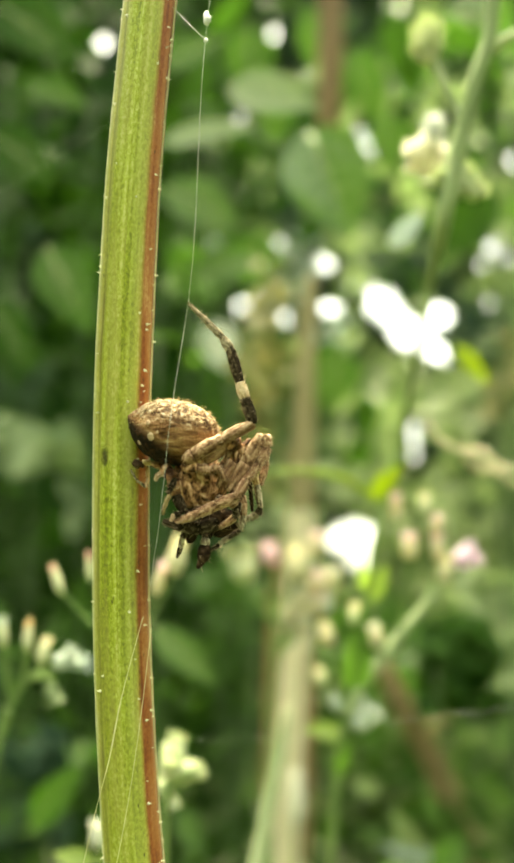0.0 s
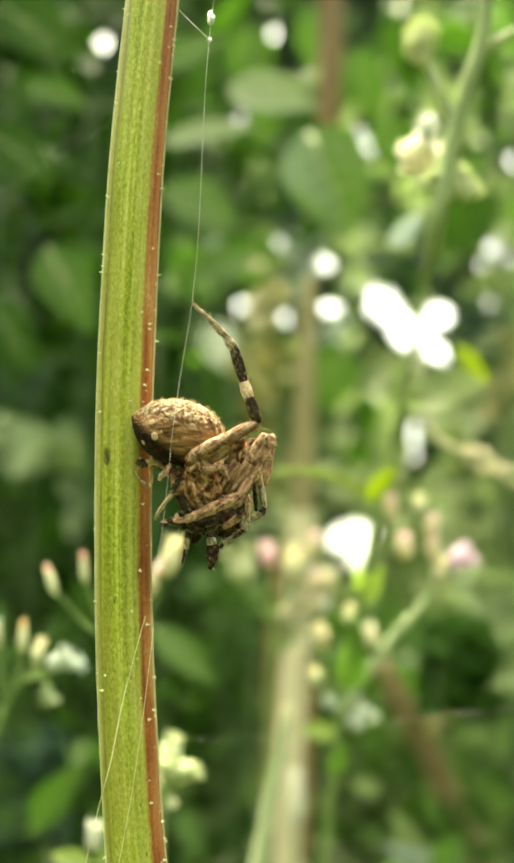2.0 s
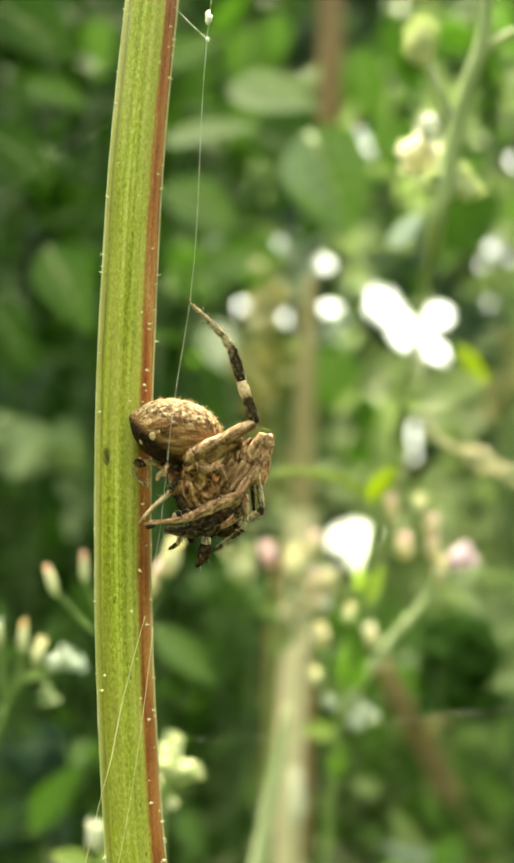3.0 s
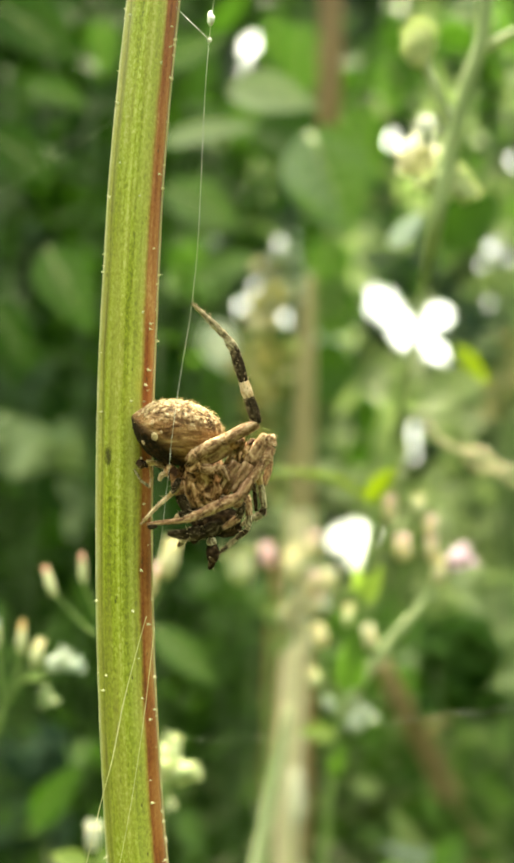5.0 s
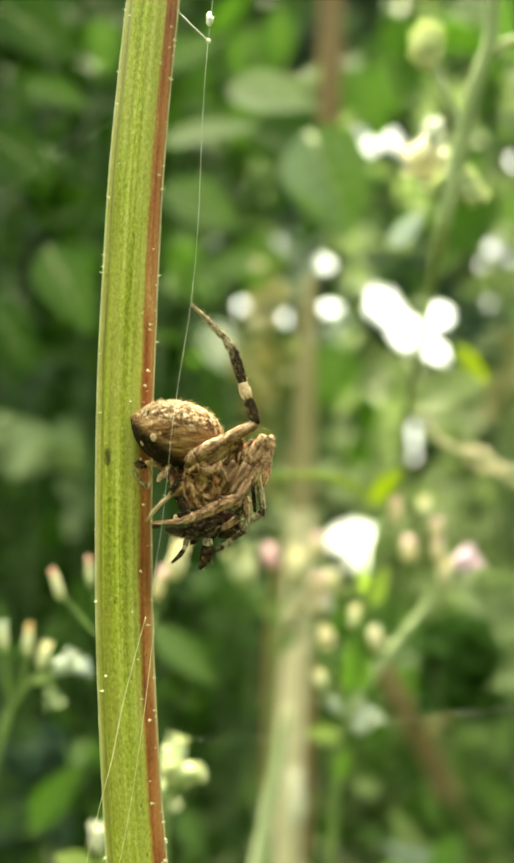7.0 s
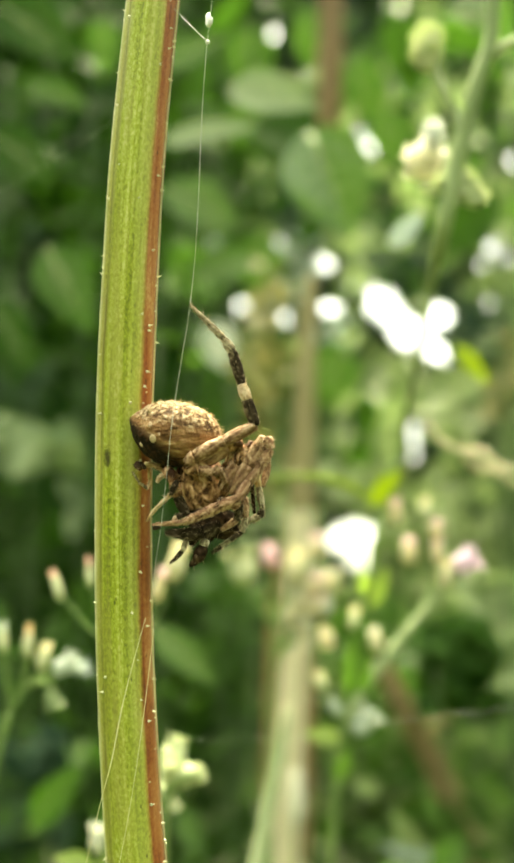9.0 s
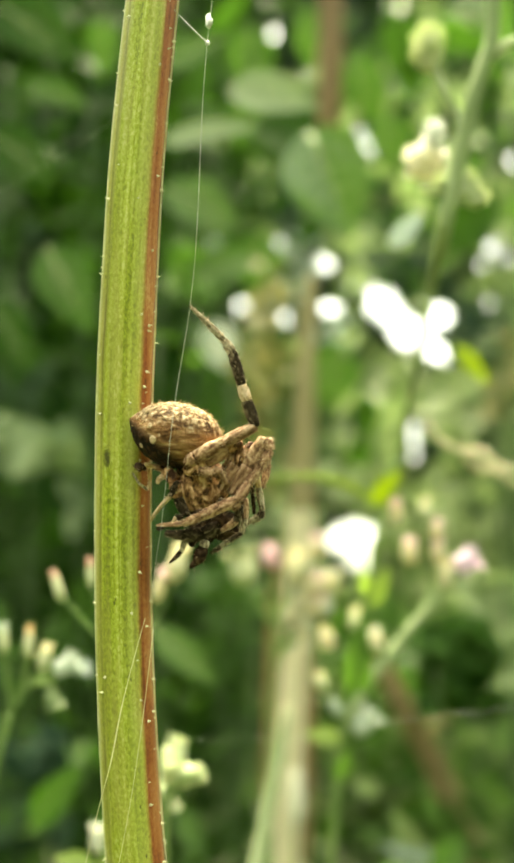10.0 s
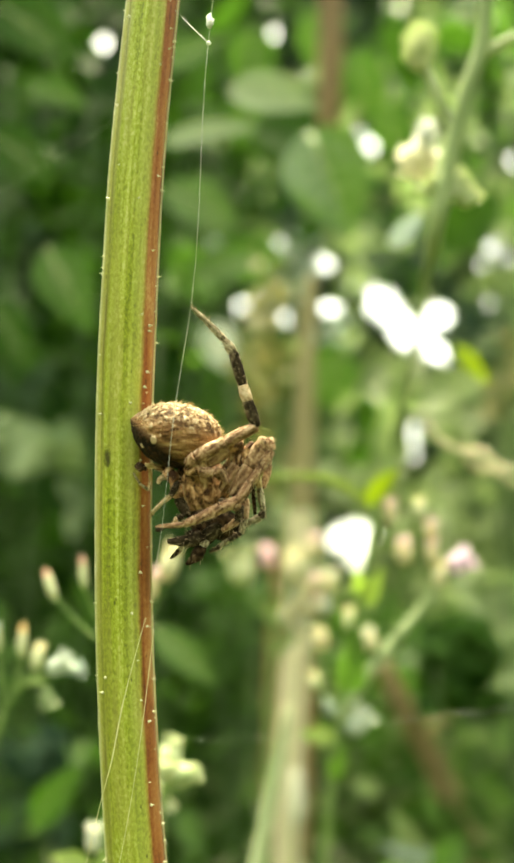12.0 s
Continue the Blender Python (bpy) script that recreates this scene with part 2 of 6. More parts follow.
M_SILK = mottled("silk", [(0.3, (0.75, 0.76, 0.68)), (0.7, (0.9, 0.9, 0.85))], 3000, spec=0.8, rough=0.3)
def silk_mat(name, colour, thin, thick):
    m, n, l, b = base_mat(name, 0.35, 0.8)
    b.inputs["Base Color"].default_value = rgb(colour)
    co = n.new("ShaderNodeTexCoord")
    no = n.new("ShaderNodeTexNoise")
    no.inputs["Scale"].default_value = 700.0
    l.new(co.outputs["Object"], no.inputs[0])
    r = ramp_node(n, [(0.3, (thin,) * 3), (0.7, (thick,) * 3)])
    l.new(no.outputs[0], r.inputs[0])
    l.new(r.outputs[0], b.inputs["Alpha"])
    return m


M_STRAND = silk_mat("silk_pale", (0.8, 0.82, 0.7), 0.35, 0.8)
# the golden shine of lit silk is put into this base colour
M_SHINESILK = silk_mat("silk_golden_shine", (0.92, 0.88, 0.52), 0.65, 1.0)
M_RIDGE = mottled("ridge_pale", [(0.3, (0.42, 0.44, 0.22)), (0.7, (0.66, 0.66, 0.42))], 900, spec=0.5, rough=0.4)
M_GREENSTALK = mottled("green_stalk", [(0.3, (0.10, 0.18, 0.045)), (0.7, (0.21, 0.30, 0.10))], 300, stretch=(1, 1, 0.1))
M_PALESTALK = mottled("pale_stalk", [(0.3, (0.62, 0.54, 0.34)), (0.7, (0.80, 0.73, 0.52))], 60, stretch=(1, 1, 0.12))
M_BROWNSTICK = mottled("brown_bark", [(0.30, (0.150, 0.093, 0.042)), (0.70, (0.315, 0.203, 0.098))], 90, stretch=(1, 1, 0.15))
M_SHOOT = mottled("leafy_shoot", [(0.3, (0.025, 0.055, 0.014)), (0.7, (0.06, 0.105, 0.03))], 90, stretch=(1, 1, 0.15))
M_DRYTOP = mottled("dry_bark", [(0.3, (0.25, 0.20, 0.10)), (0.7, (0.39, 0.33, 0.18))], 60, stretch=(1, 1, 0.12))
M_CREAMWOOD = mottled("bare_wood", [(0.3, (0.48, 0.47, 0.34)), (0.7, (0.66, 0.64, 0.50))], 60, stretch=(1, 1, 0.12))
M_PALEGREEN = mottled("pale_green_stalk", [(0.3, (0.26, 0.32, 0.14)), (0.7, (0.42, 0.47, 0.24))], 80, stretch=(1, 1, 0.12))
M_DEADBARK = mottled("dead_bark", [(0.3, (0.16, 0.112, 0.052)), (0.7, (0.27, 0.195, 0.10))], 90, stretch=(1, 1, 0.15))
M_YOUNGSTALK = mottled("young_stalk", [(0.3, (0.16, 0.23, 0.085)), (0.7, (0.28, 0.35, 0.155))], 120, stretch=(1, 1, 0.12))
M_PALESTEM = mottled("pale_stem", [(0.3, (0.36, 0.43, 0.23)), (0.7, (0.54, 0.60, 0.37))], 120, stretch=(1, 1, 0.12))
M_GREYSTALK = mottled("grey_green_stalk", [(0.3, (0.24, 0.31, 0.15)), (0.7, (0.38, 0.45, 0.25))], 200, stretch=(1, 1, 0.12))
M_BRACT = leaf_mat("bract_yellow_green", (0.33, 0.41, 0.20), (0.56, 0.62, 0.36), 0.25, 0.6, 0.2, tint=(1.0, 1.02, 0.85))
M_TANBARK = mottled("tan_bark", [(0.3, (0.14, 0.088, 0.036)), (0.7, (0.25, 0.165, 0.075))], 90, stretch=(1, 1, 0.15))
M_CORAL = leaf_mat("petal_coral", (0.60, 0.34, 0.29), (0.76, 0.52, 0.46), 0.4, 0.6, 0.2, 300.0, (1.1, 1.0, 0.95))
M_ORANGE = leaf_mat("petal_orange", (0.52, 0.37, 0.18), (0.68, 0.54, 0.32), 0.4, 0.6, 0.2, 300.0, (1.1, 1.0, 0.9))
M_LILAC = leaf_mat("petal_lilac", (0.56, 0.42, 0.52), (0.78, 0.66, 0.76), 0.4, 0.6, 0.2, 300.0, (1.05, 1.0, 1.05))
M_LIME = leaf_mat("leaf_lime", (0.17, 0.25, 0.055), (0.30, 0.38, 0.12), 0.4, 0.5, 0.3)
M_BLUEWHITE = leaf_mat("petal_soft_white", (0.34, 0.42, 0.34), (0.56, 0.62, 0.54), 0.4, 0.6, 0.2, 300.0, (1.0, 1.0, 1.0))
M_BUDCUP = mottled("bud_green", [(0.3, (0.42, 0.46, 0.23)), (0.7, (0.63, 0.64, 0.41))], 500)
M_CREAMPETAL = leaf_mat("petal_cream", (0.50, 0.47, 0.29), (0.72, 0.69, 0.50), 0.4, 0.6, 0.2, 300.0, (1.1, 1.05, 0.95))
M_PINK = leaf_mat("petal_pink", (0.62, 0.38, 0.42), (0.82, 0.65, 0.72), 0.4, 0.6, 0.2, 300.0, (1.1, 1.05, 0.95))
M_YBUD = mottled("bud_yellow", [(0.3, (0.48, 0.44, 0.24)), (0.7, (0.66, 0.62, 0.40))], 500)
M_WHITE = leaf_mat("petal_white", (0.48, 0.52, 0.42), (0.72, 0.74, 0.66), 0.4, 0.6, 0.2, 300.0, (1.1, 1.05, 0.95))
M_PALEBUD = mottled("bud_pale", [(0.3, (0.46, 0.52, 0.27)), (0.7, (0.62, 0.66, 0.41))], 500)
M_LEAF = leaf_mat("leaf_green", (0.05, 0.12, 0.022), (0.14, 0.25, 0.055), 0.35, 0.6, 0.2)
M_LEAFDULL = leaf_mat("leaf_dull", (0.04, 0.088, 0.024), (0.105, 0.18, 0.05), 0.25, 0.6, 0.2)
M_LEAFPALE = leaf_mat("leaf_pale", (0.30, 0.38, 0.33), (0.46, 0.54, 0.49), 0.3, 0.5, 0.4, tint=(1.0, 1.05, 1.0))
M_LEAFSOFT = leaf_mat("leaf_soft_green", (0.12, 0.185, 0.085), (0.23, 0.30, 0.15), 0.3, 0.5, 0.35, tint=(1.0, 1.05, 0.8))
# bluish leaf colour darkened to stand in for shade
M_TEALSHADE = leaf_mat("foliage_teal_shade", (0.013, 0.034, 0.019), (0.036, 0.070, 0.040), 0.25, 0.6, 0.05, tint=(1.0, 1.1, 0.9))
M_HEART = leaf_mat("leaf_glossy", (0.045, 0.10, 0.024), (0.11, 0.19, 0.055), 0.25, 0.38, 0.6)
M_TUFT = leaf_mat("plume_white", (0.55, 0.58, 0.54), (0.74, 0.76, 0.72), 0.45, 0.6, 0.2, 300.0, (1.0, 1.0, 1.0))
M_FADED = leaf_mat("petal_faded", (0.70, 0.67, 0.53), (0.84, 0.82, 0.70), 0.4, 0.6, 0.2, 300.0, (1.0, 1.0, 0.95))
M_LEAFBRIGHT = leaf_mat("leaf_bright", (0.13, 0.21, 0.015), (0.25, 0.35, 0.03), tint=(1.1, 1.12, 0.5))
# the next two leaf colours hold the shade of their places in themselves
M_DARKSHADE = leaf_mat("foliage_dark_shade", (0.010, 0.032, 0.006), (0.034, 0.082, 0.015), 0.3, 0.6, 0.04)
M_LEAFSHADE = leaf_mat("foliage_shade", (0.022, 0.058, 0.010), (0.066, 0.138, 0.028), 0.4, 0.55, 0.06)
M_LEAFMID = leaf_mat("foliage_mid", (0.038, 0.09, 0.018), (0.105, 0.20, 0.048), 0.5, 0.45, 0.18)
# yellow-green leaves, lightened in colour to carry the bright haze of open light
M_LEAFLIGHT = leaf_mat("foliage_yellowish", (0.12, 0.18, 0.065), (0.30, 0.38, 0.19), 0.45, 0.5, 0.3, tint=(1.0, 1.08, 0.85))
M_LEAFOLIVE = leaf_mat("foliage_olive", (0.15, 0.15, 0.055), (0.30, 0.29, 0.13), 0.4, 0.5, 0.2, tint=(1.2, 1.15, 0.8))
M_GROUND = mottled("soil_and_grass", [(0.3, (0.02, 0.022, 0.010)), (0.6, (0.035, 0.05, 0.016)), (0.8, (0.06, 0.07, 0.026))], 5.0, bump=0.6, depth=0.02)
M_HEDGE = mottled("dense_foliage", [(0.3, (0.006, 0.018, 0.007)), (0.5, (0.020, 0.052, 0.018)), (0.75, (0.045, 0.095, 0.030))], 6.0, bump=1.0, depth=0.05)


# ---- building helpers ----
class Shell:
    """Collects vertices, faces and their surface coordinates for one mesh."""

    def __init__(self):
        self.v, self.f, self.uv = [], [], []

    def face(self, idx, uv=None):
        self.f.append(tuple(idx))
        self.uv.append(uv or [(0.0, 0.0)] * len(idx))

    def mesh(self, name, material, smooth=True):
        me = bpy.data.meshes.new(name)
        me.from_pydata([tuple(p) for p in self.v], [], self.f)
        layer = me.uv_layers.new(name="UVMap")
        flat = [c for loop in self.uv for pt in loop for c in pt]
        layer.data.foreach_set("uv", flat)
        me.materials.append(material)
        if smooth:
            me.polygons.foreach_set("use_smooth", [True] * len(me.polygons))
        me.update()
        return me


def part(name, shell, material, parent, label="", smooth=True):
    ob = new(name, shell.mesh(name, material, smooth) if isinstance(shell, Shell) else shell)
    ob.parent = parent
    if label:
        tagged(ob, label)
    return ob


def thing(name, place, label, category, group="", kind="", rx=0.0):
    ob = new(name)
    ob.empty_display_size = 0.01
    ob.matrix_world = pose(*place, rx)
    return tagged(ob, label, category, group, kind)


def curve(points, steps=8):
    """A smooth line through the points."""
    p = [Vector(q) for q in points]
    if len(p) < 3:
        return [p[0].lerp(p[-1], i / steps) for i in range(steps + 1)]
    p = [p[0] * 2 - p[1]] + p + [p[-1] * 2 - p[-2]]

    def slope(a, b, c):
        d, e = max((b - a).length, 1e-9), max((c - b).length, 1e-9)
        return ((b - a) * (e / d) + (c - b) * (d / e)) / (d + e)

    out = []
    for i in range(1, len(p) - 2):
        a, b, c, d = p[i - 1:i + 3]
        span = (c - b).length
        m, q = slope(a, b, c) * span, slope(b, c, d) * span
        for k in range(steps):
            t = k / steps
            out.append(b * (1 + t * t * (2 * t - 3)) + m * (t * (1 - t) ** 2) + c * (t * t * (3 - 2 * t)) + q * (t * t * (t - 1)))
    return out + [p[-2]]


def spread(values, count):
    """Radii resampled along a line."""
    xs = np.linspace(0, 1, len(values))
    return np.interp(np.linspace(0, 1, count), xs, values)


def add_tube(sh, pts, radii, n=8, base=(0, 0, 0), ribs=0, rib_depth=0.0, facing=(0, -1, 0), rough=0.0, flat=1.0):
    """A round or ribbed stalk along pts with closed ends."""
    base = Vector(base)
    pts = [Vector(p) for p in pts]
    radii = spread(radii, len(pts)) if len(radii) != len(pts) else radii
    run, rings = 0.0, []
    side = Vector(facing)
    for i, p in enumerate(pts):
        t = (pts[min(i + 1, len(pts) - 1)] - pts[max(i - 1, 0)]).normalized()
        side = (side - t * side.dot(t))
        if side.length < 1e-6:
            side = t.orthogonal()
        side.normalize()
        other = t.cross(side)
        if i:
            run += (p - pts[i - 1]).length
        ring = []
        for k in range(n):
            a = 2 * math.pi * k / n
            r = radii[i] * (1 + rib_depth * math.cos(ribs * a))
            if rough:
                r *= 1 + rough * noise.noise(Vector((math.cos(a) * 2, math.sin(a) * 2, run / max(radii[i], 1e-6) * 0.8)) + p * 50)
            ring.append(len(sh.v))
            sh.v.append(p - base + (side * math.cos(a) * flat + other * math.sin(a)) * r)
        rings.append((ring, run))
    for (r0, v0), (r1, v1) in zip(rings, rings[1:]):
        for k in range(n):
            j = (k + 1) % n
            u0, u1 = k / n, (k + 1) / n
            sh.face((r0[k], r0[j], r1[j], r1[k]), [(u0, v0 * 100), (u1, v0 * 100), (u1, v1 * 100), (u0, v1 * 100)])
    sh.face(list(reversed(rings[0][0])))
    sh.face(rings[-1][0])
    return sh


def tube(points, radii, n=8, base=(0, 0, 0), steps=8, **more):
    line = curve(points, steps)
    return add_tube(Shell(), line, radii, n, base, **more)


def add_blob(sh, centre, size, turn=None, rings=10, seg=14, lump=0.0, seed=0.0, shape=None):
    """A rounded body; shape(u) widens or narrows it along its own z from 0 to 1."""
    centre = Vector(centre)
    turn = turn or Matrix.Identity(3)
    start = len(sh.v)
    for i in range(rings + 1):
        lat = math.pi * i / rings
        w = shape(i / rings) if shape else 1.0
        for k in range(seg):
            a = 2 * math.pi * k / seg
            p = Vector((math.sin(lat) * math.cos(a) * w, math.sin(lat) * math.sin(a) * w, -math.cos(lat)))
            if lump:
                p *= 1 + lump * noise.noise(p * 2.2 + Vector((seed, seed * 2, seed * 3)))
            sh.v.append(centre + turn @ Vector((p.x * size[0], p.y * size[1], p.z * size[2])))
    for i in range(rings):
        for k in range(seg):
            j = (k + 1) % seg
            a = start + i * seg
            sh.face((a + k, a + j, a + seg + j, a + seg + k))
    return sh


def along(a, b):
    """The turn that carries z onto the way from a to b."""
    return (Vector(b) - Vector(a)).to_track_quat("Z", "Y").to_matrix()


def add_leaf(sh, root, way, up, length, width, fold=0.25, droop=0.3, n=5, tip=1.0):
    """A blade with a folded midrib, bent towards its tip."""
    root, way, up = Vector(root), Vector(way).normalized(), Vector(up)
    side = way.cross(up)
    if side.length < 1e-5:
        side = way.orthogonal()
    side.normalize()
    up = side.cross(way).normalized()
    rows = []
    for i in range(n + 1):
        t = i / n
        w = width * 0.5 * (math.sin(math.pi * min(t ** 0.75, 1.0)) ** 0.9 if 0 < t < 1 else 0.02)
        c = root + way * (length * t) - up * (droop * length * t * t)
        rows.append((len(sh.v), len(sh.v) + 1, len(sh.v) + 2))
        sh.v += [c - side * w + up * (w * fold), c, c + side * w + up * (w * fold)]
    for a, b in zip(rows, rows[1:]):
        sh.face((a[0], a[1], b[1], b[0]))
        sh.face((a[1], a[2], b[2], b[1]))
    return sh


rnd = random.Random(7)


def any_way():
    while True:
        v = Vector((rnd.uniform(-1, 1), rnd.uniform(-1, 1), rnd.uniform(-1, 1)))
        if 0.1 < v.length < 1:
            return v.normalized()


# ---- ground ----
sh = Shell()
N = 60
for i in range(N + 1):
    for j in range(N + 1):
        x = math.copysign(abs(i / N * 2 - 1) ** 3, i / N * 2 - 1) * 400
        y = math.copysign(abs(j / N * 2 - 1) ** 3, j / N * 2 - 1) * 400
        sh.v.append(Vector((x, y, 0.03 * noise.noise(Vector((x * 0.7, y * 0.7, 0))) - 0.03)))
for i in range(N):
    for j in range(N):
        a = i * (N + 1) + j
        sh.face((a, a + N + 1, a + N + 2, a + 1))
ground = new("ground", sh.mesh("ground", M_GROUND))
tagged(ground, "green weedy ground with patches of bare soil", "ground", kind="structure")

# ---- clearings in the foliage through which the sky shows: direction to the side, up, and half width, per metre of distance ----
CLEAR = []


def clearing(place, radius):
    rel = Vector(place) - EYE
    CLEAR.append((rel.normalized(), radius / rel.length))


clearing((0.68463, 4.73499, 2.37229), 0.06865)
clearing((0.82278, 4.77457, 2.1861), 0.08185)
clearing((1.02234, 4.75669, 2.27019), 0.05808)
clearing((1.00085, 4.79882, 2.07199), 0.05280)
clearing((0.53726, 5.02542, 1.00593), 0.06279)
clearing((0.61709, 5.00819, 1.08701), 0.04488)
clearing((0.41446, 5.01904, 1.03596), 0.03684)
clearing((0.45437, 5.01265, 1.06599), 0.04763)
clearing((-0.86576, 4.44137, 3.75366), 0.02474)
clearing((0.0921, 4.42988, 3.80772), 0.02665)
clearing((0.19341, 4.47009, 3.61853), 0.01793)
clearing((-0.09824, 4.52754, 3.34826), 0.01888)
clearing((-0.03684, 4.44456, 3.73865), 0.04298)
clearing((-0.05219, 4.47839, 3.57949), 0.03991)
clearing((0.38376, 4.69669, 2.55247), 0.03531)
clearing((0.40832, 4.74648, 2.31823), 0.03838)
clearing((0.16271, 4.75861, 2.26118), 0.02149)
clearing((0.62937, 4.56137, 3.1891), 0.03046)
clearing((0.56796, 4.5435, 3.27319), 0.02284)
clearing((1.32934, 4.67754, 2.64256), 0.03346)
clearing((1.2925, 4.74265, 2.33625), 0.01728)
clearing((1.08988, 4.70946, 2.49241), 0.01860)
clearing((0.59253, 4.40307, 3.93384), 0.01563)
clearing((0.13815, 4.67116, 2.67259), 0.01403)
clearing((0.16885, 4.70946, 2.49241), 0.01719)
clearing((-0.08289, 4.74457, 2.32724), 0.02456)
clearing((-0.22105, 4.68393, 2.61253), 0.01538)
clearing((1.42145, 4.57542, 3.12304), 0.01514)
clearing((0.76138, 4.67116, 2.67259), 0.01148)
clearing((0.71533, 4.62776, 2.87679), 0.01025)
clearing((1.4061, 4.69031, 2.5825), 0.01587)
clearing((0.88111, 4.88691, 1.65758), 0.02149)
clearing((0.87804, 4.90095, 1.59151), 0.02303)
clearing((0.87497, 4.91627, 1.51944), 0.02303)
clearing((0.8719, 4.93031, 1.45337), 0.01842)
clearing((0.23947, 4.40946, 3.90381), 0.01228)
clearing((-0.02149, 4.72223, 2.43235), 0.01805)
clearing((1.23724, 4.69669, 2.55247), 0.02063)
clearing((0.65393, 4.74776, 2.31223), 0.02456)
clearing((0.93023, 4.77584, 2.1801), 0.04752)
clearing((0.75217, 4.75095, 2.29721), 0.05808)

clearing((0.75217, 4.55371, 3.22514), 0.03600)
clearing((0.82278, 4.56137, 3.18910), 0.02000)
clearing((0.81357, 4.52116, 3.37829), 0.00910)
clearing((0.71533, 4.62776, 2.87679), 0.00910)
clearing((0.75217, 4.67244, 2.66658), 0.00910)
clearing((0.24868, 4.47009, 3.61853), 0.01300)


# where the low clearing opens wider
WIDER = []
for place, radius in (((0.53643, 5.05440, 1.09500), 0.058), ((0.57364, 5.08921, 0.94629), 0.050)):
    rel = Vector(place) - EYE
    WIDER.append((rel.normalized(), radius / rel.length))


def in_gap(gaps, p, size):
    rel = Vector(p) - EYE
    d = rel.length
    way = rel / d
    return any((way - c).length < r + size / d for c, r in gaps)


def blocked(p, size):
    return in_gap(CLEAR, p, size)


def foliage(sh, lo, hi, count, length, width=0.55):
    """Leaves scattered through a block of space, thinned unevenly so that clumps and hollows form."""
    for _ in range(count):
        p = Vector([rnd.uniform(u, v) for u, v in zip(lo, hi)])
        fx, fy = abs(2 * (p.x - lo[0]) / (hi[0] - lo[0]) - 1), abs(2 * (p.y - lo[1]) / (hi[1] - lo[1]) - 1)
        edge = max(fx, fy)
        if math.hypot(fx, fy) > 1.08 + 0.5 * noise.noise(p * 3.0 + Vector((3, 1, 5))):
            continue
        le = length * rnd.uniform(0.6, 1.3)
        if noise.noise(p * 4.0) < -0.25 + max(0, edge - 0.7) * 1.5 or p.z < 0.02 or blocked(p, le * 0.42):
            continue
        way = any_way()
        way.z -= 0.3
        up = any_way() * 0.8 + Vector((0, -0.6, 0.7))
        wide, droop = le * width * rnd.uniform(0.7, 1.2), rnd.uniform(0, 0.35)
        if not in_gap(WIDER, p, le * 0.42):
            add_leaf(sh, p - way.normalized() * le * 0.5, way, up, le, wide, 0.2, droop, 4)


def shrub(name, label, lo, hi, count, length, material, category="shrub", width=0.55, stems=26):
    place = Vector(((lo[0] + hi[0]) / 2, (lo[1] + hi[1]) / 2, 0))
    root = thing(name, place, label, category, kind="stuff")
    sh = Shell()
    foliage(sh, lo, hi, count, length, width=width)
    sh.v = [p - place for p in sh.v]
    part("crown", sh, material, root, smooth=False)
    st = Shell()
    for _ in range(stems):
        top = Vector([rnd.uniform(u, v) for u, v in zip(lo, hi)])
        foot = Vector((top.x * 0.7 + place.x * 0.3, top.y * 0.7 + place.y * 0.3, -0.03))
        mid = top.lerp(foot, 0.5) + any_way() * 0.05
        if any(blocked(foot.lerp(top, f), 0.02) for f in (0.3, 0.5, 0.6, 0.7, 0.8, 0.9, 1.0)):
            continue
        add_tube(st, curve([foot, mid, top]), [0.006, 0.003, 0.001] if stems > 9 else [0.002, 0.0015, 0.0008], 6, place)
    if st.v:
        part("stems", st, M_SHOOT, root)
    return root


# ---- far foliage ----
# a ring of woodland round the clearing, fine where the sky breaks through; its unseen rear is added to shape the light
sh = Shell()
angles = list(np.arange(-0.42, 0.42, 0.006)) + list(np.linspace(0.42, 2 * math.pi - 0.42, 90))
rises = [-0.14 + 0.006 * j for j in range(175)] + [0.92, 1.0, 1.1, 1.2]
NA, NR = len(angles), len(rises)
for b in rises:
    for a in angles:
        q = Vector((math.sin(a), math.cos(a), b))
        r = 5.2 + 0.6 * noise.noise(q * 9) + 0.3 * noise.noise(q * 40)
        lean = Vector((noise.noise(q * 150), 0, noise.noise(q * 150 + Vector((7, 7, 7))))) * 0.014
        # rear height sets how much low sky reaches the stalk from behind the lens
        tall = 1.25 if math.cos(a) > 0.2 else 0.42 + 0.12 * noise.noise(Vector((a * 3, 0, 0)))
        top = 1 + (0.15 * noise.noise(Vector((math.sin(a) * 6, math.cos(a) * 6, 1))) if b > 0.9 else 0)
        sh.v.append(EYE + Vector((q.x * r, q.y * r, min(b, tall) * 5.2 * top)) + lean)
for j in range(NR - 1):
    for i in range(NA):
        k, k2 = j * NA + i, j * NA + (i + 1) % NA
        mid = (sh.v[k] + sh.v[k2 + NA]) / 2
        if (sh.v[k2 + NA] - sh.v[k2]).z > 1e-4 and not blocked(mid, 0.0) and not in_gap(WIDER, mid, 0.0):
            sh.face((k, k2, k2 + NA, k + NA))
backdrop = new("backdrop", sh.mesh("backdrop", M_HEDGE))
tagged(backdrop, "dark dense woodland foliage with gaps of bright sky, unseen rear added to block light", "foliage", kind="structure")

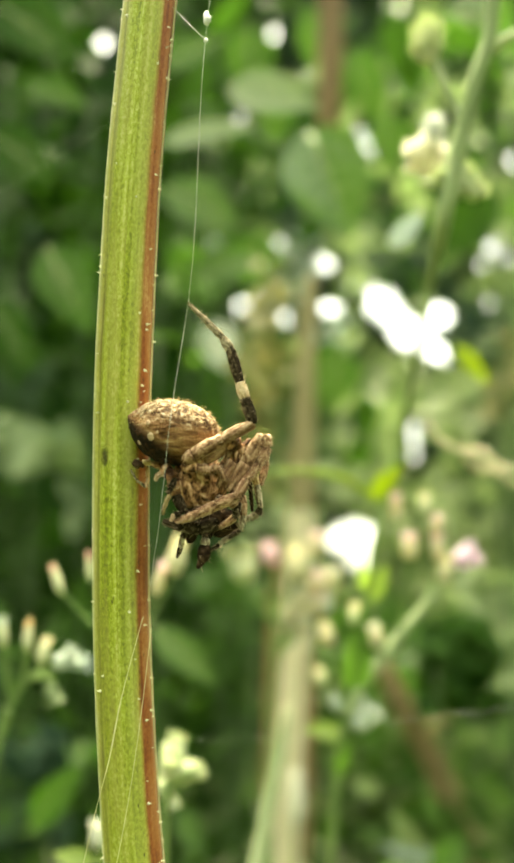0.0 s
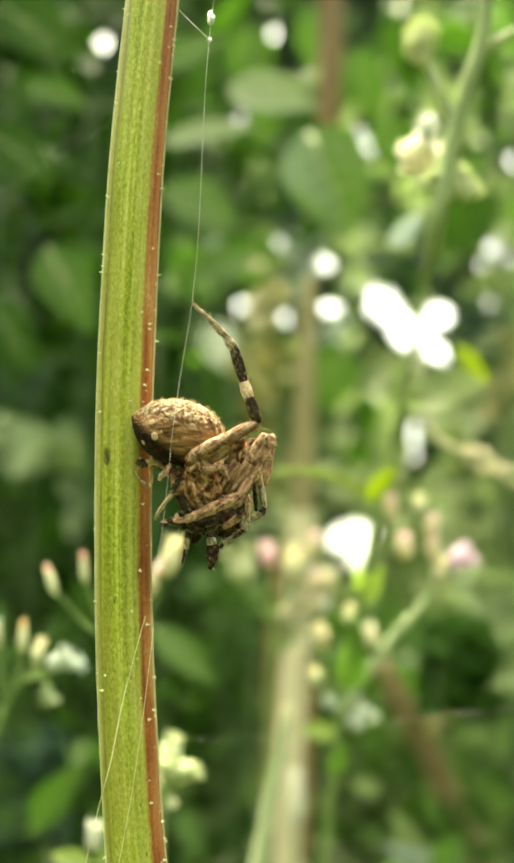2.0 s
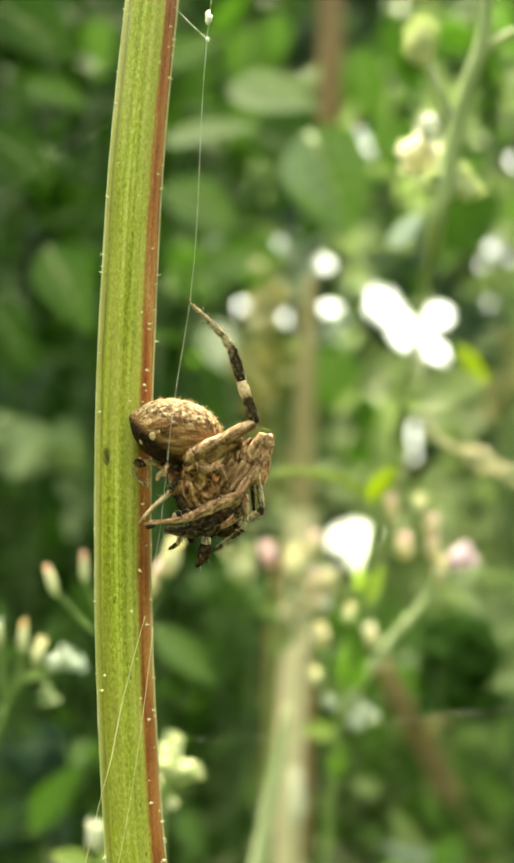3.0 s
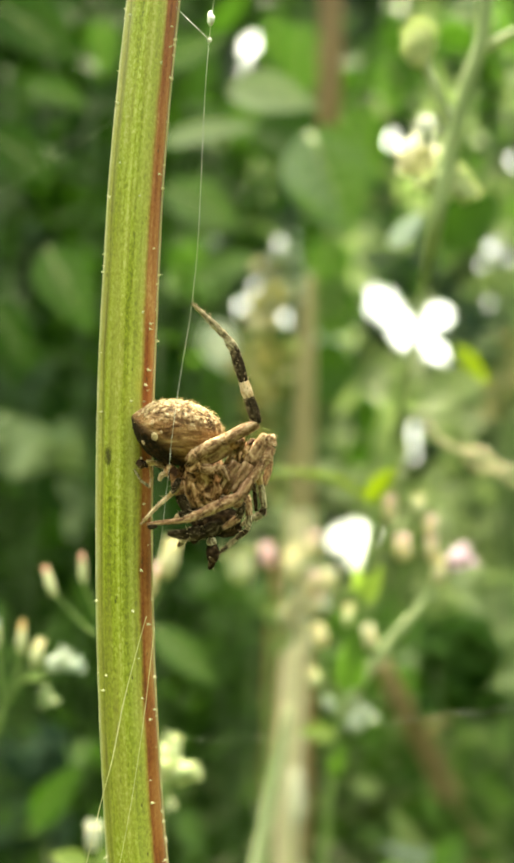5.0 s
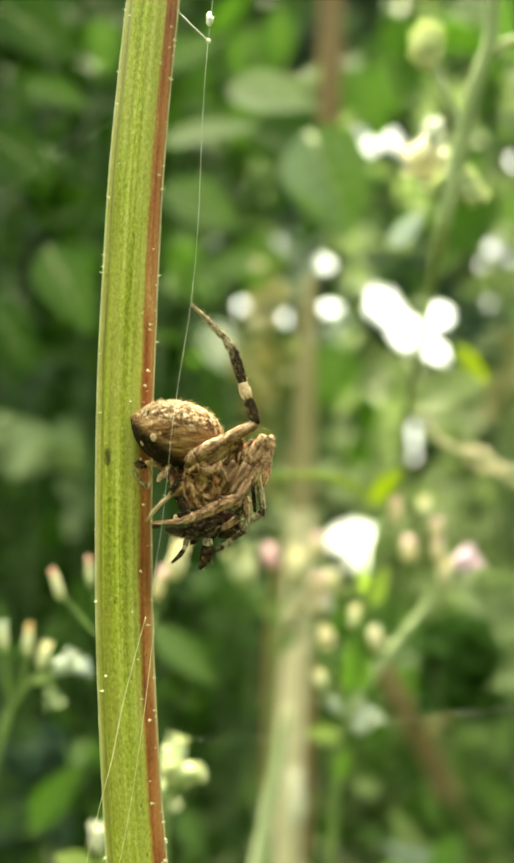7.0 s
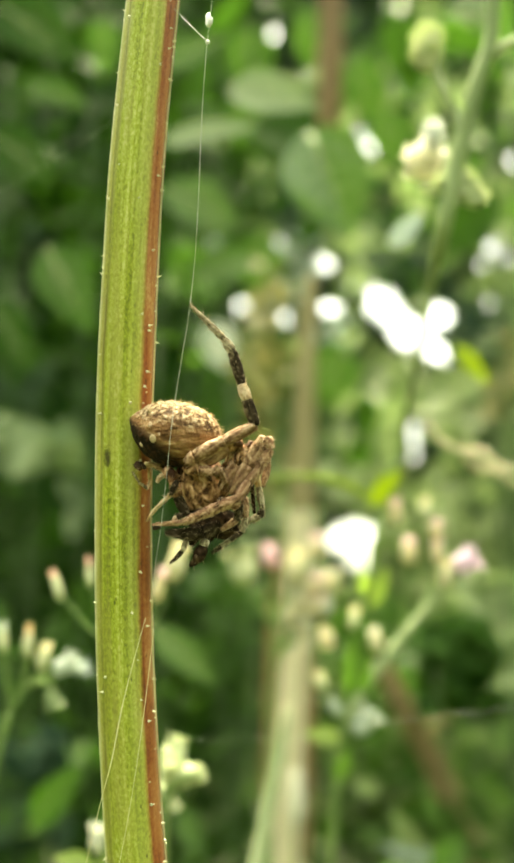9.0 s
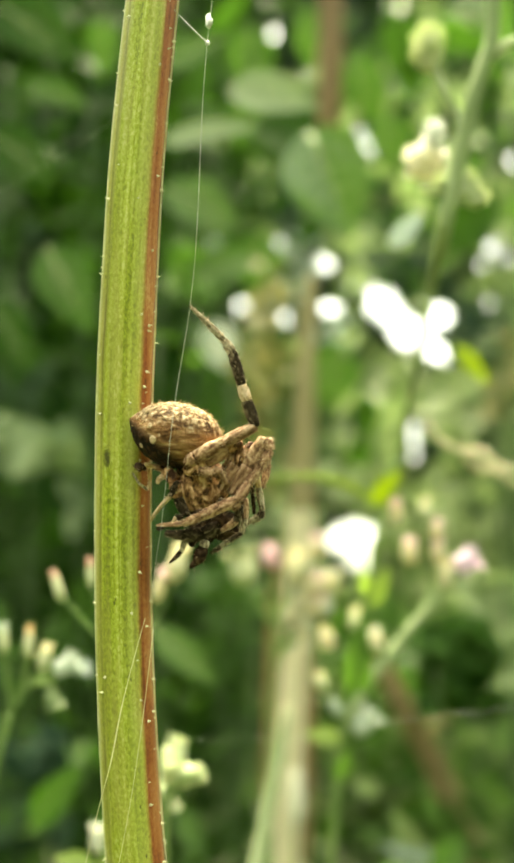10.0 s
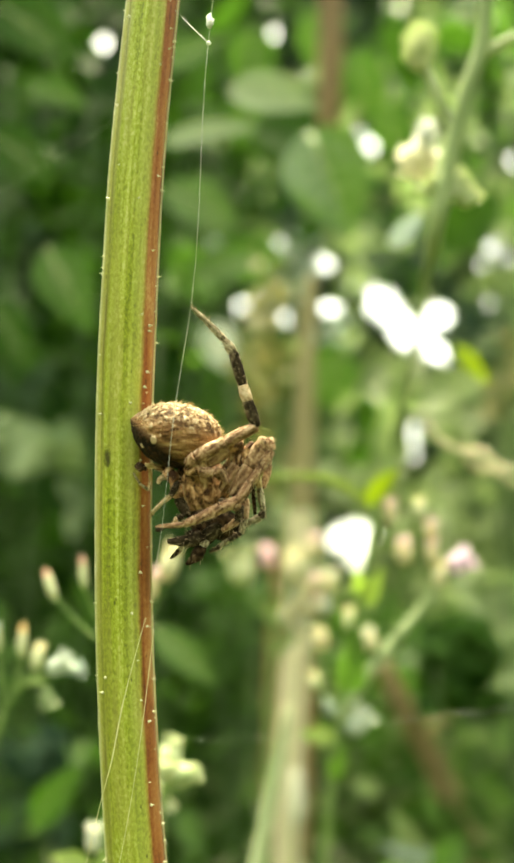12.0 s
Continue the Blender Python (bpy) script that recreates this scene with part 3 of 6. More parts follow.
# shade on the left side comes from the dark leaf colour
shrub("shade_toned_shrub", "green shrub with dense small leaves, shade put into their dark colour", (-1.3, 1.0, 0.3), (0.05, 2.0, 2.2), 4200, 0.085, M_DARKSHADE)
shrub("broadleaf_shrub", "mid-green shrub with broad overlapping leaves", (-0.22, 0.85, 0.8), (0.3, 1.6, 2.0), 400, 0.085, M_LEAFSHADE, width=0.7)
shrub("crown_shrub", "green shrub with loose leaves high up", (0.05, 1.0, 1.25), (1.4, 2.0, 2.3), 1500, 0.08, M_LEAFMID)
# sunny haze on this side comes partly from the light leaf colour
shrub("sun_toned_shrub", "yellowish green shrub, open light put into its leaf colour", (-0.12, 1.5, 0.45), (1.9, 2.8, 1.9), 6600, 0.08, M_LEAFLIGHT)
shrub("low_shrub", "dark bluish green low shrub", (-1.2, 0.8, 0.0), (0.05, 1.8, 0.75), 2600, 0.075, M_DARKSHADE)
shrub("creeping_weed", "patch of soft mid-green weed leaves", (-1.0, 0.75, 0.0), (0.05, 1.2, 0.62), 1300, 0.05, M_LEAFMID)
shrub("broad_weed", "clump of broad green weed leaves", (0.06, 0.42, 0.0), (0.26, 0.58, 0.47), 420, 0.04, M_LEAFMID, width=0.6)
middle = Vector((0.01305, 0.81146, 0.87066))
shrub("olive_weed", "dull olive weed leaves in open light", middle - Vector((0.05, 0.08, 0.06)), middle + Vector((0.05, 0.08, 0.07)), 120, 0.034, M_LEAFOLIVE, stems=3)
# a shaded hollow, made as a dense clump of dark-coloured leaves
middle = Vector((0.142, 0.64057, 0.56841))
shrub("shade_clump", "clump of dark leaves standing in for a shaded hollow", middle - Vector((0.03, 0.04, 0.03)), middle + Vector((0.02, 0.04, 0.03)), 220, 0.022, M_DARKSHADE, stems=3)
shrub("undergrowth", "shaded green undergrowth of mixed leaves", (0.0, 0.9, 0.0), (1.3, 1.9, 0.62), 2600, 0.07, M_LEAFMID)
shrub("meadow_growth", "light green growth of tall weeds", (0.1, 1.0, 0.0), (1.3, 1.9, 0.46), 2400, 0.055, M_LEAFLIGHT)

# leaf clumps added as dark patches, their shade is in the colour
shrub("shade_toned_bough", "bluish green bough with shade put into its dark leaf colour", (0.160, 1.189, 1.088), (0.284, 1.349, 1.158), 70, 0.045, M_TEALSHADE, stems=3)
shrub("shade_toned_bough", "bluish green bough with shade put into its dark leaf colour", (0.301, 1.206, 0.992), (0.392, 1.366, 1.092), 70, 0.045, M_TEALSHADE, stems=3)
shrub("shade_toned_bough", "bluish green bough with shade put into its dark leaf colour", (0.034, 1.181, 1.122), (0.100, 1.341, 1.197), 50, 0.045, M_TEALSHADE, stems=3)
shrub("shade_toned_bough", "bluish green bough with shade put into its dark leaf colour", (0.314, 1.095, 1.270), (0.386, 1.255, 1.382), 60, 0.045, M_TEALSHADE, stems=3)

# two more added dark clumps on the left, shade in the leaf colour
shrub("shade_toned_bough", "green bough with deep shade put into its dark leaf colour", (-0.272, 0.692, 1.091), (-0.158, 0.812, 1.206), 110, 0.040, M_DARKSHADE, stems=3)
shrub("shade_toned_bough", "bluish green bough with shade put into its dark leaf colour", (-0.227, 0.736, 0.414), (-0.157, 0.856, 0.506), 80, 0.032, M_TEALSHADE, stems=3)
shrub("soft_weed", "soft grey-green weed leaves in open shade", (-0.287, 0.883, 0.655), (-0.176, 1.003, 0.807), 90, 0.045, M_LEAFSOFT, stems=3)
shrub("soft_weed", "soft green weed leaves in open shade", (-0.083, 0.914, 0.525), (0.005, 1.034, 0.653), 70, 0.045, M_LEAFMID, stems=3)
shrub("light_weed", "light green weed leaves in open light", (0.229, 0.914, 0.513), (0.293, 1.034, 0.665), 60, 0.040, M_LEAFLIGHT, stems=3)
shrub("olive_weed", "dull olive weed leaves in open light", (0.303, 1.098, 0.869), (0.362, 1.218, 0.980), 50, 0.050, M_LEAFOLIVE, stems=3)

# leafy cover on the woodland edge, the added rear included
rim = Shell()
for _ in range(7600):
    a = rnd.uniform(0, 2 * math.pi)
    tall = 6.3 if math.cos(a) > 0.2 else 2.9
    r = 4.75 + rnd.uniform(-0.25, 0.35)
    p = Vector((math.sin(a) * r, math.cos(a) * r, rnd.uniform(0, tall)))
    if blocked(p, 0.09):
        continue
    way = any_way()
    up = any_way() * 0.7 + Vector((-math.sin(a), -math.cos(a), 0.6))
    long, wide = rnd.uniform(0.12, 0.24), rnd.uniform(0.07, 0.13)
    if not in_gap(WIDER, p, 0.09):
        add_leaf(rim, p, way, up, long, wide, 0.2, 0.25, 4)
tagged(new("woodland_leaves", rim.mesh("woodland_leaves", M_LEAFMID, False)), "green leaves covering the edge of the woodland", "foliage", kind="stuff")

# low grass over the clearing
gr = Shell()
for _ in range(9000):
    p = Vector((rnd.uniform(-4.2, 4.2), rnd.uniform(-4.2, 4.2), -0.05))
    if p.length > 4.4 or (p.x ** 2 + (p.y - 0.1) ** 2) < 0.02:
        continue
    way = Vector((rnd.uniform(-0.5, 0.5), rnd.uniform(-0.5, 0.5), 1))
    add_leaf(gr, p, way, any_way() * 0.3 + Vector((rnd.uniform(-1, 1), rnd.uniform(-1, 1), 0)), rnd.uniform(0.12, 0.30), rnd.uniform(0.006, 0.014), 0.3, rnd.uniform(0.2, 0.6), 3)
tagged(new("grass", gr.mesh("grass", M_LEAFMID, False)), "thin green grass covering the ground", "grass", kind="stuff")

# ---- nearer stalks, twigs and leaves behind the spider ----
def broad_leaf(root, tip, width, material, label, droop=0.15, fold=0.2, up=(0, -1, 0.1), name="broad_leaf"):
    root, tip = Vector(root), Vector(tip)
    back = EYE + (root - EYE) * 1.6 + (tip - root) * 0.25
    ob = thing(name, root, label, "leaf", "loose leaves behind the stalk")
    sh = add_leaf(Shell(), (0, 0, 0), tip - root, up, (tip - root).length, width, fold, droop, 10)
    part("blade", sh, material, ob)
    length, way = (tip - root).length, (tip - root).normalized()
    flat_side = way.cross(Vector(up)).normalized()
    over = flat_side.cross(way).normalized()
    rib = [way * (length * t) - over * (droop * length * t * t) + over * 0.0002 for t in (0.0, 0.25, 0.5, 0.75, 0.97)]
    part("midrib", tube(rib, [width * 0.018, width * 0.012, width * 0.005], 6), M_PALEGREEN, ob)
    for t in (0.25, 0.42, 0.6):
        for s in (-1, 1):
            a = way * (length * t) - over * (droop * length * t * t) + over * 0.0002
            b = a + way * length * 0.2 + flat_side * s * width * 0.36 + over * (width * 0.36 * fold - droop * length * ((t + 0.2) ** 2 - t * t))
            part("vein", tube([a, a.lerp(b, 0.5) + over * 0.0001, b], [width * 0.008, width * 0.003], 5), M_PALEGREEN, ob)
    part("petiole", tube([root + AWAY * 0.0005, root.lerp(back, 0.5), back], [0.0009, 0.0012, 0.0015], 6, root), M_GREENSTALK, ob)
    return ob




def heart_leaf(root, tip, width, material, label, up, fold=0.3, droop=0.1):
    """A cordate blade: two round lobes behind the stalk's end, drawn out to a point."""
    root, tip = Vector(root), Vector(tip)
    ob = thing("heart_leaf", root, label, "leaf", "loose leaves behind the stalk")
    way, length = (tip - root).normalized(), (tip - root).length
    side = way.cross(Vector(up)).normalized()
    over = side.cross(way).normalized()
    sh = Shell()
    rows, across = 16, 6
    for i in range(rows + 1):
        t = i / rows
        w = 0.5 * width * (math.sin(math.pi * min(1.0, 0.16 + 0.84 * t)) ** 0.8 * (1.12 - 0.35 * t) if t < 1 else 0.01)
        for k in range(-across, across + 1):
            f = k / across
            back = 0.13 * length * (1 - t) ** 2 * math.sin(math.pi * min(1.0, abs(f) * 1.15)) ** 0.8
            lift = abs(f) * w * fold - droop * length * t * t + 0.02 * width * math.sin(9 * t + 5 * f) * abs(f)
            sh.v.append(way * (length * t - back) + side * (f * w) + over * lift)
    n = 2 * across + 1
    for i in range(rows):
        for k in range(n - 1):
            a = i * n + k
            sh.face((a, a + 1, a + n + 1, a + n))
    part("blade", sh, material, ob)
    part("midrib", tube([over * 0.0003, way * length * 0.5 - over * (droop * length * 0.25 - 0.0003), way * length * 0.96 - over * (droop * length * 0.92 - 0.0003)], [width * 0.02, width * 0.012, width * 0.004], 6), M_PALEGREEN, ob)
    for t in (0.08, 0.28, 0.5):
        for s in (-1, 1):
            a = way * (length * t) - over * (droop * length * t * t - 0.0003)
            b = a + way * length * 0.17 + side * s * width * 0.36 + over * (width * 0.36 * fold)
            part("vein", tube([a, a.lerp(b, 0.5), b], [width * 0.009, width * 0.003], 5), M_PALEGREEN, ob)
    part("petiole", tube([over * 0.0003, AWAY * 0.05 + UP * 0.02, AWAY * 0.16 + UP * 0.03], [0.0009, 0.0012, 0.0015], 6), M_GREENSTALK, ob)
    return ob


heart_leaf((0.02245, 0.31447, 0.77989), (0.03476, 0.31233, 0.74188), 0.033, M_HEART, "broad heart-shaped green leaf hanging on a thin stalk", (-0.45, -1, 0.55), 0.5)
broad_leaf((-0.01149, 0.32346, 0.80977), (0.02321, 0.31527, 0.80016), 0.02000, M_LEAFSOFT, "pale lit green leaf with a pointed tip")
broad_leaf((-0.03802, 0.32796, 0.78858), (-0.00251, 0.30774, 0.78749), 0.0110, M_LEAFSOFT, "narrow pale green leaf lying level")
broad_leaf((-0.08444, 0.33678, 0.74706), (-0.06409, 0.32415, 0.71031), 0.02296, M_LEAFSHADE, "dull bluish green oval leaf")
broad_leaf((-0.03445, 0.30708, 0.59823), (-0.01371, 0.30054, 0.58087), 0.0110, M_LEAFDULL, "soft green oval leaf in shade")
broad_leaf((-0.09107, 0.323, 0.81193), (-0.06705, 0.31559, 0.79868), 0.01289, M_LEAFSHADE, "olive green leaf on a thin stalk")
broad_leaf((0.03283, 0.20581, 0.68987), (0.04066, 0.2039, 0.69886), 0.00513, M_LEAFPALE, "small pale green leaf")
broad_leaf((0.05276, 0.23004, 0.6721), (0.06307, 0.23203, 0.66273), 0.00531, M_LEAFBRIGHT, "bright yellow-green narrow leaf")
# added pale leaf, its blue-white colour imitates a hazy gap of sky
broad_leaf((-0.04071, 0.74314, 0.85540), (-0.02634, 0.75180, 0.81464), 0.034, M_BLUEWHITE, "blue-white leaf standing in for the haze of a blurred sky gap", up=(0, -1, 0.6))
broad_leaf((-0.09107, 0.38504, 0.52004), (-0.07027, 0.36965, 0.54433), 0.01415, M_LEAFSHADE, "soft mid-green oval leaf low down")
broad_leaf((-0.04102, 0.36859, 0.78983), (-0.00647, 0.36261, 0.76986), 0.0226, M_LEAFDULL, "soft bluish green leaf hanging level")
broad_leaf((-0.04307, 0.37522, 0.85482), (-0.01687, 0.36315, 0.86353), 0.01547, M_LEAFDULL, "dull green leaf with a pointed tip")
broad_leaf((-0.00193, 0.42213, 0.77842), (-0.03161, 0.41443, 0.76653), 0.01437, M_LEAFDULL, "small dull green leaf")
# three leaves added to darken the left side, shade in their colour
broad_leaf((-0.12043, 0.36932, 0.88257), (-0.08232, 0.36498, 0.85491), 0.03095, M_DARKSHADE, "green leaf with deep shade put into its dark colour")
broad_leaf((-0.12559, 0.38165, 0.82455), (-0.09365, 0.37675, 0.7995), 0.02476, M_DARKSHADE, "green leaf with deep shade put into its dark colour")
broad_leaf((-0.10765, 0.34115, 0.72652), (-0.08854, 0.33726, 0.69673), 0.01934, M_DARKSHADE, "green leaf with shade put into its dark colour")


def stick(name, label, points, radii, material, n=12, rough=0.12):
    pts = [Vector(p) for p in points]
    base = min(pts, key=lambda p: p.z)
    ob = thing(name, base, label, "plant stem")
    part("stalk", tube(pts, radii, n, base, rough=rough), material, ob)
    return ob


stick("brown_stem", "thin dead brown stem standing behind a pale stalk", [(0.00101, 0.68655, 0.01538), (0.00439, 0.6374, 0.24661), (0.00709, 0.59303, 0.45537), (0.00878, 0.57421, 0.5439), (0.01013, 0.56157, 0.60336), (0.01114, 0.55385, 0.6397)], [0.00439, 0.00439, 0.00439, 0.00405, 0.00371, 0.00236], M_BROWNSTICK)
dry = stick("dry_stalk", "thick pale yellowish dry plant stalk, upright", [(0.01013, 0.62733, 0.05351), (0.01474, 0.58265, 0.26372), (0.01873, 0.53912, 0.46852), (0.02088, 0.52201, 0.549), (0.02395, 0.50286, 0.63909), (0.02487, 0.49775, 0.66312)], [0.00921, 0.00921, 0.00921, 0.0089, 0.00768, 0.00706], M_PALESTALK)
DRY_BASE = dry.location
part("upper_stalk", tube([(0.02487, 0.49807, 0.66161), (0.02579, 0.4901, 0.69915), (0.02794, 0.47988, 0.7472), (0.02917, 0.47478, 0.77122), (0.03039, 0.47095, 0.78924)], [0.00737, 0.00645, 0.00491, 0.00368, 0.00215], 12, DRY_BASE, rough=0.12), M_DRYTOP, dry, "brownish upper end")
for at, size in (((0.02125, 0.50394, 0.50895), (13, 50)),):
    part("bare_patch", add_blob(Shell(), Vector(at) - DRY_BASE, (0.00031 * size[0], 0.00246, 0.00031 * size[1]), rings=8, seg=10, lump=0.3), M_CREAMWOOD, dry, "whitish patch of bare wood")
part("bark_strip", tube([(0.02495, 0.5154, 0.47431), (0.027, 0.50758, 0.51105), (0.02788, 0.49904, 0.55125), (0.028, 0.49378, 0.58564)], [0.00265, 0.00295, 0.00265, 0.00118], 10, DRY_BASE, rough=0.2), M_BROWNSTICK, dry, "strip of brown bark")
stick("green_stalk", "pale green plant stalk bending aside", [(-0.02769, 0.29147, 0.28687), (-0.01824, 0.2662, 0.40579), (-0.00946, 0.24934, 0.48507), (-0.00378, 0.24148, 0.52207), (0.00041, 0.23721, 0.54215), (0.00338, 0.2339, 0.55774), (0.00581, 0.23137, 0.56963), (0.00743, 0.2294, 0.57888)], [0.00216, 0.00216, 0.00216, 0.00216, 0.00203, 0.00176, 0.00135, 0.00054], M_PALESTEM)
stick("brown_stem", "dead brown stem ending in a broken tip", [(0.0396, 0.45435, 0.86732), (0.04083, 0.44669, 0.90335), (0.04145, 0.4352, 0.95741), (0.04267, 0.39435, 1.1496)], [0.00583, 0.00706, 0.00675, 0.00675], M_TANBARK)
branch = stick("leaning_branch", "dead brown branch leaning in the undergrowth", [(0.089, 0.67073, 0.57079), (0.10696, 0.67778, 0.53761), (0.12492, 0.68442, 0.50637), (0.14488, 0.69355, 0.46343), (0.19676, 0.71678, 0.35412), (0.34044, 0.78483, 0.034)], [0.00519, 0.00798, 0.00878, 0.00878, 0.00958, 0.01038], M_DEADBARK)
part("side_twig", tube([(0.11375, 0.68044, 0.52511), (0.1309, 0.69057, 0.52555), (0.14822, 0.70993, 0.53064)], [0.00359, 0.00239, 0.0012], 8, branch.location), M_DEADBARK, branch)
for root, tip, w, skin in (((0.15952, 0.64173, 0.46673), (0.13106, 0.61701, 0.48685), 0.01474, M_LEAFSHADE), ((0.1411, 0.64403, 0.45592), (0.11859, 0.61738, 0.48511), 0.01621, M_LEAFSHADE), ((0.17057, 0.63943, 0.47754), (0.14352, 0.61442, 0.49904), 0.01326, M_LEAF),
                           ((0.10794, 0.64633, 0.44511), (0.0901, 0.61886, 0.47814), 0.01474, M_LEAFSOFT), ((0.16136, 0.64694, 0.44223), (0.13462, 0.62293, 0.45898), 0.014, M_LEAFSHADE), ((0.08216, 0.63714, 0.48835), (0.06161, 0.61442, 0.49904), 0.01250, M_LEAFSOFT),
                           ((0.12268, 0.64694, 0.44223), (0.08298, 0.6233, 0.45724), 0.00884, M_LEAFPALE)):
    broad_leaf(root, tip, w, skin, "soft green leaf of the low growth")
twig = stick("dry_twig", "thin pale dry twig hanging in a wavy curve", [(0.04583, 0.23427, 0.65221), (0.04907, 0.23525, 0.64759), (0.05467, 0.2358, 0.645), (0.05821, 0.23666, 0.64096), (0.06589, 0.2419, 0.64034), (0.07261, 0.2476, 0.63756), (0.08335, 0.2484, 0.63381)], [0.00044, 0.00074, 0.00059, 0.00088, 0.00074, 0.00088, 0.00088], M_PALESTALK, 8)
part("side_twig", tube([(0.05467, 0.2358, 0.645), (0.06035, 0.23395, 0.64405), (0.06503, 0.23474, 0.64033), (0.07058, 0.23487, 0.63976)], [0.00074, 0.00088, 0.00059, 0.00044], 8, twig.location), M_PALESTALK, twig)


# single leaves that the wind moves before the gaps
def wind_leaf(root, tip, width):
    return broad_leaf(root, tip, width, M_LEAFMID, "green leaf stirring in the wind", name="wind_leaf")


wind_top = wind_leaf((-0.00737, 0.88381, 1.25175), (-0.00921, 0.90232, 1.16467), 0.05833)
wind_disc = wind_leaf((0.02128, 0.92398, 1.30326), (0.0187, 0.93805, 1.23704), 0.03997)
wind_corner = wind_leaf((-0.17988, 0.92599, 1.2938), (-0.1831, 0.94073, 1.22443), 0.03997)
wind_gap = wind_leaf((0.10131, 0.90232, 1.16467), (0.14307, 0.91891, 1.08659), 0.04912)
wind_small = wind_leaf((-0.0432, 0.97826, 1.04786), (-0.04706, 0.99033, 0.9911), 0.0361)
wind_pair = wind_leaf((-0.01741, 0.94609, 1.19921), (-0.02128, 0.95708, 1.1475), 0.0361)

wind_side = wind_leaf((0.13305, 0.84094, 1.11676), (0.14561, 0.85364, 1.05700), 0.05)

wind_low = wind_leaf((0.08280, 0.87655, 0.94920), (0.07024, 0.88997, 0.88608), 0.06)
wind_mid = wind_leaf((0.07758, 0.88631, 0.99950), (0.06708, 0.89904, 0.93959), 0.055)

# ---- flowering weeds ----
def bud(plant, place, way, length, width, petals, cup, base, count=8, flare=0.06):
    """A closed flower head: an egg-shaped cup with a tuft of petal tips."""
    place, way = Vector(place) - Vector(base), Vector(way).normalized()
    turn = way.to_track_quat("Z", "Y").to_matrix()
    sh = add_blob(Shell(), place, (width / 2, width / 2, length * 0.46), turn, 8, 10, 0.08, place.x * 90, lambda u: 1.1 - 0.42 * u)
    head = part("bud", sh, cup, plant)
    pt = Shell()
    for k in range(count):
        a = 2 * math.pi * k / count + rnd.uniform(-0.2, 0.2)
        out = turn @ Vector((math.cos(a), math.sin(a), 0))
        add_leaf(pt, place + way * length * 0.12 + out * width * 0.22, way + out * flare * rnd.uniform(0.4, 1.3), out, length * 0.5 * rnd.uniform(0.8, 1.1), width * 0.42, 0.3, -0.1, 3)
    part("petals", pt, petals, head)
    return head


def weed(name, label, base):
    return thing(name, base, label, "flowering weed", "flowering weeds")


def stalk(plant, points, radii, base, name="stalk", material=None):
    return part(name, tube(points, radii, 8, base), material or M_GREENSTALK, plant)


B = Vector((0.01199, 0.3238, 0.08669))
B.z = -0.02
weed_pink = weed("flowering_weed", "slender green weed with pink and cream buds and pale petals", B)
stalk(weed_pink, [B, (0.01522, 0.2541, 0.41462), (0.01689, 0.22643, 0.54478), (0.02024, 0.21951, 0.57732), (0.0254, 0.21335, 0.60633), (0.02875, 0.20959, 0.62399), (0.03353, 0.20557, 0.6429), (0.03353, 0.19412, 0.64867)], [0.0009, 0.0009, 0.00077, 0.0009, 0.0009, 0.0009, 0.0009, 0.00077], B)
stalk(weed_pink, [(0.03353, 0.1942, 0.64831), (0.03095, 0.16818, 0.65047), (0.03342, 0.1655, 0.66308), (0.03169, 0.14441, 0.66611), (0.03417, 0.14184, 0.67821), (0.03693, 0.13946, 0.68939), (0.03978, 0.13768, 0.69776), (0.04045, 0.13452, 0.71266)], [0.00061, 0.00064, 0.00077, 0.00142, 0.00155, 0.00142, 0.00129, 0.00129], B, "upper_stalk", M_YOUNGSTALK)
stalk(weed_pink, [(0.02024, 0.21938, 0.57795), (0.0236, 0.21823, 0.58337), (0.03262, 0.21563, 0.59561), (0.041, 0.21356, 0.60532), (0.04449, 0.21254, 0.61011)], [0.00129, 0.00129, 0.00103, 0.00064], B, "branch", M_GREYSTALK)
for s in ([(0.041, 0.21356, 0.60532), (0.04577, 0.21254, 0.61011), (0.04784, 0.21201, 0.61263)], [(0.03971, 0.21383, 0.60406), (0.04139, 0.21254, 0.61011), (0.04178, 0.21147, 0.61516)], [(0.03262, 0.21563, 0.59561), (0.03456, 0.21335, 0.60633), (0.03546, 0.21152, 0.6149)],
          [(0.03494, 0.21281, 0.60885), (0.0383, 0.2112, 0.61642), (0.03855, 0.20946, 0.62462)], [(0.03546, 0.21227, 0.61137), (0.03211, 0.21067, 0.61894), (0.03211, 0.20959, 0.62399)], [(0.03004, 0.2163, 0.59245), (0.02875, 0.21603, 0.59372), (0.02708, 0.21581, 0.59472)],
          [(0.02166, 0.21898, 0.57984), (0.02205, 0.21656, 0.59119), (0.02244, 0.21482, 0.59939)], [(0.02037, 0.21938, 0.57795), (0.01715, 0.21764, 0.58615), (0.01612, 0.21576, 0.59498)], [(0.01999, 0.21951, 0.57732), (0.01779, 0.21898, 0.57984), (0.01483, 0.21777, 0.58552)]):
    stalk(weed_pink, s, [0.00039, 0.00032], B, "pedicel")
bud(weed_pink, (0.04835, 0.21168, 0.61415), (0.8, 0, 0.5), 0.00645, 0.00593, M_LILAC, M_LILAC, B, 14, 0.8)
bud(weed_pink, (0.04358, 0.21233, 0.61112), (0.1, 0, 1), 0.00671, 0.00438, M_CREAMPETAL, M_YBUD, B)
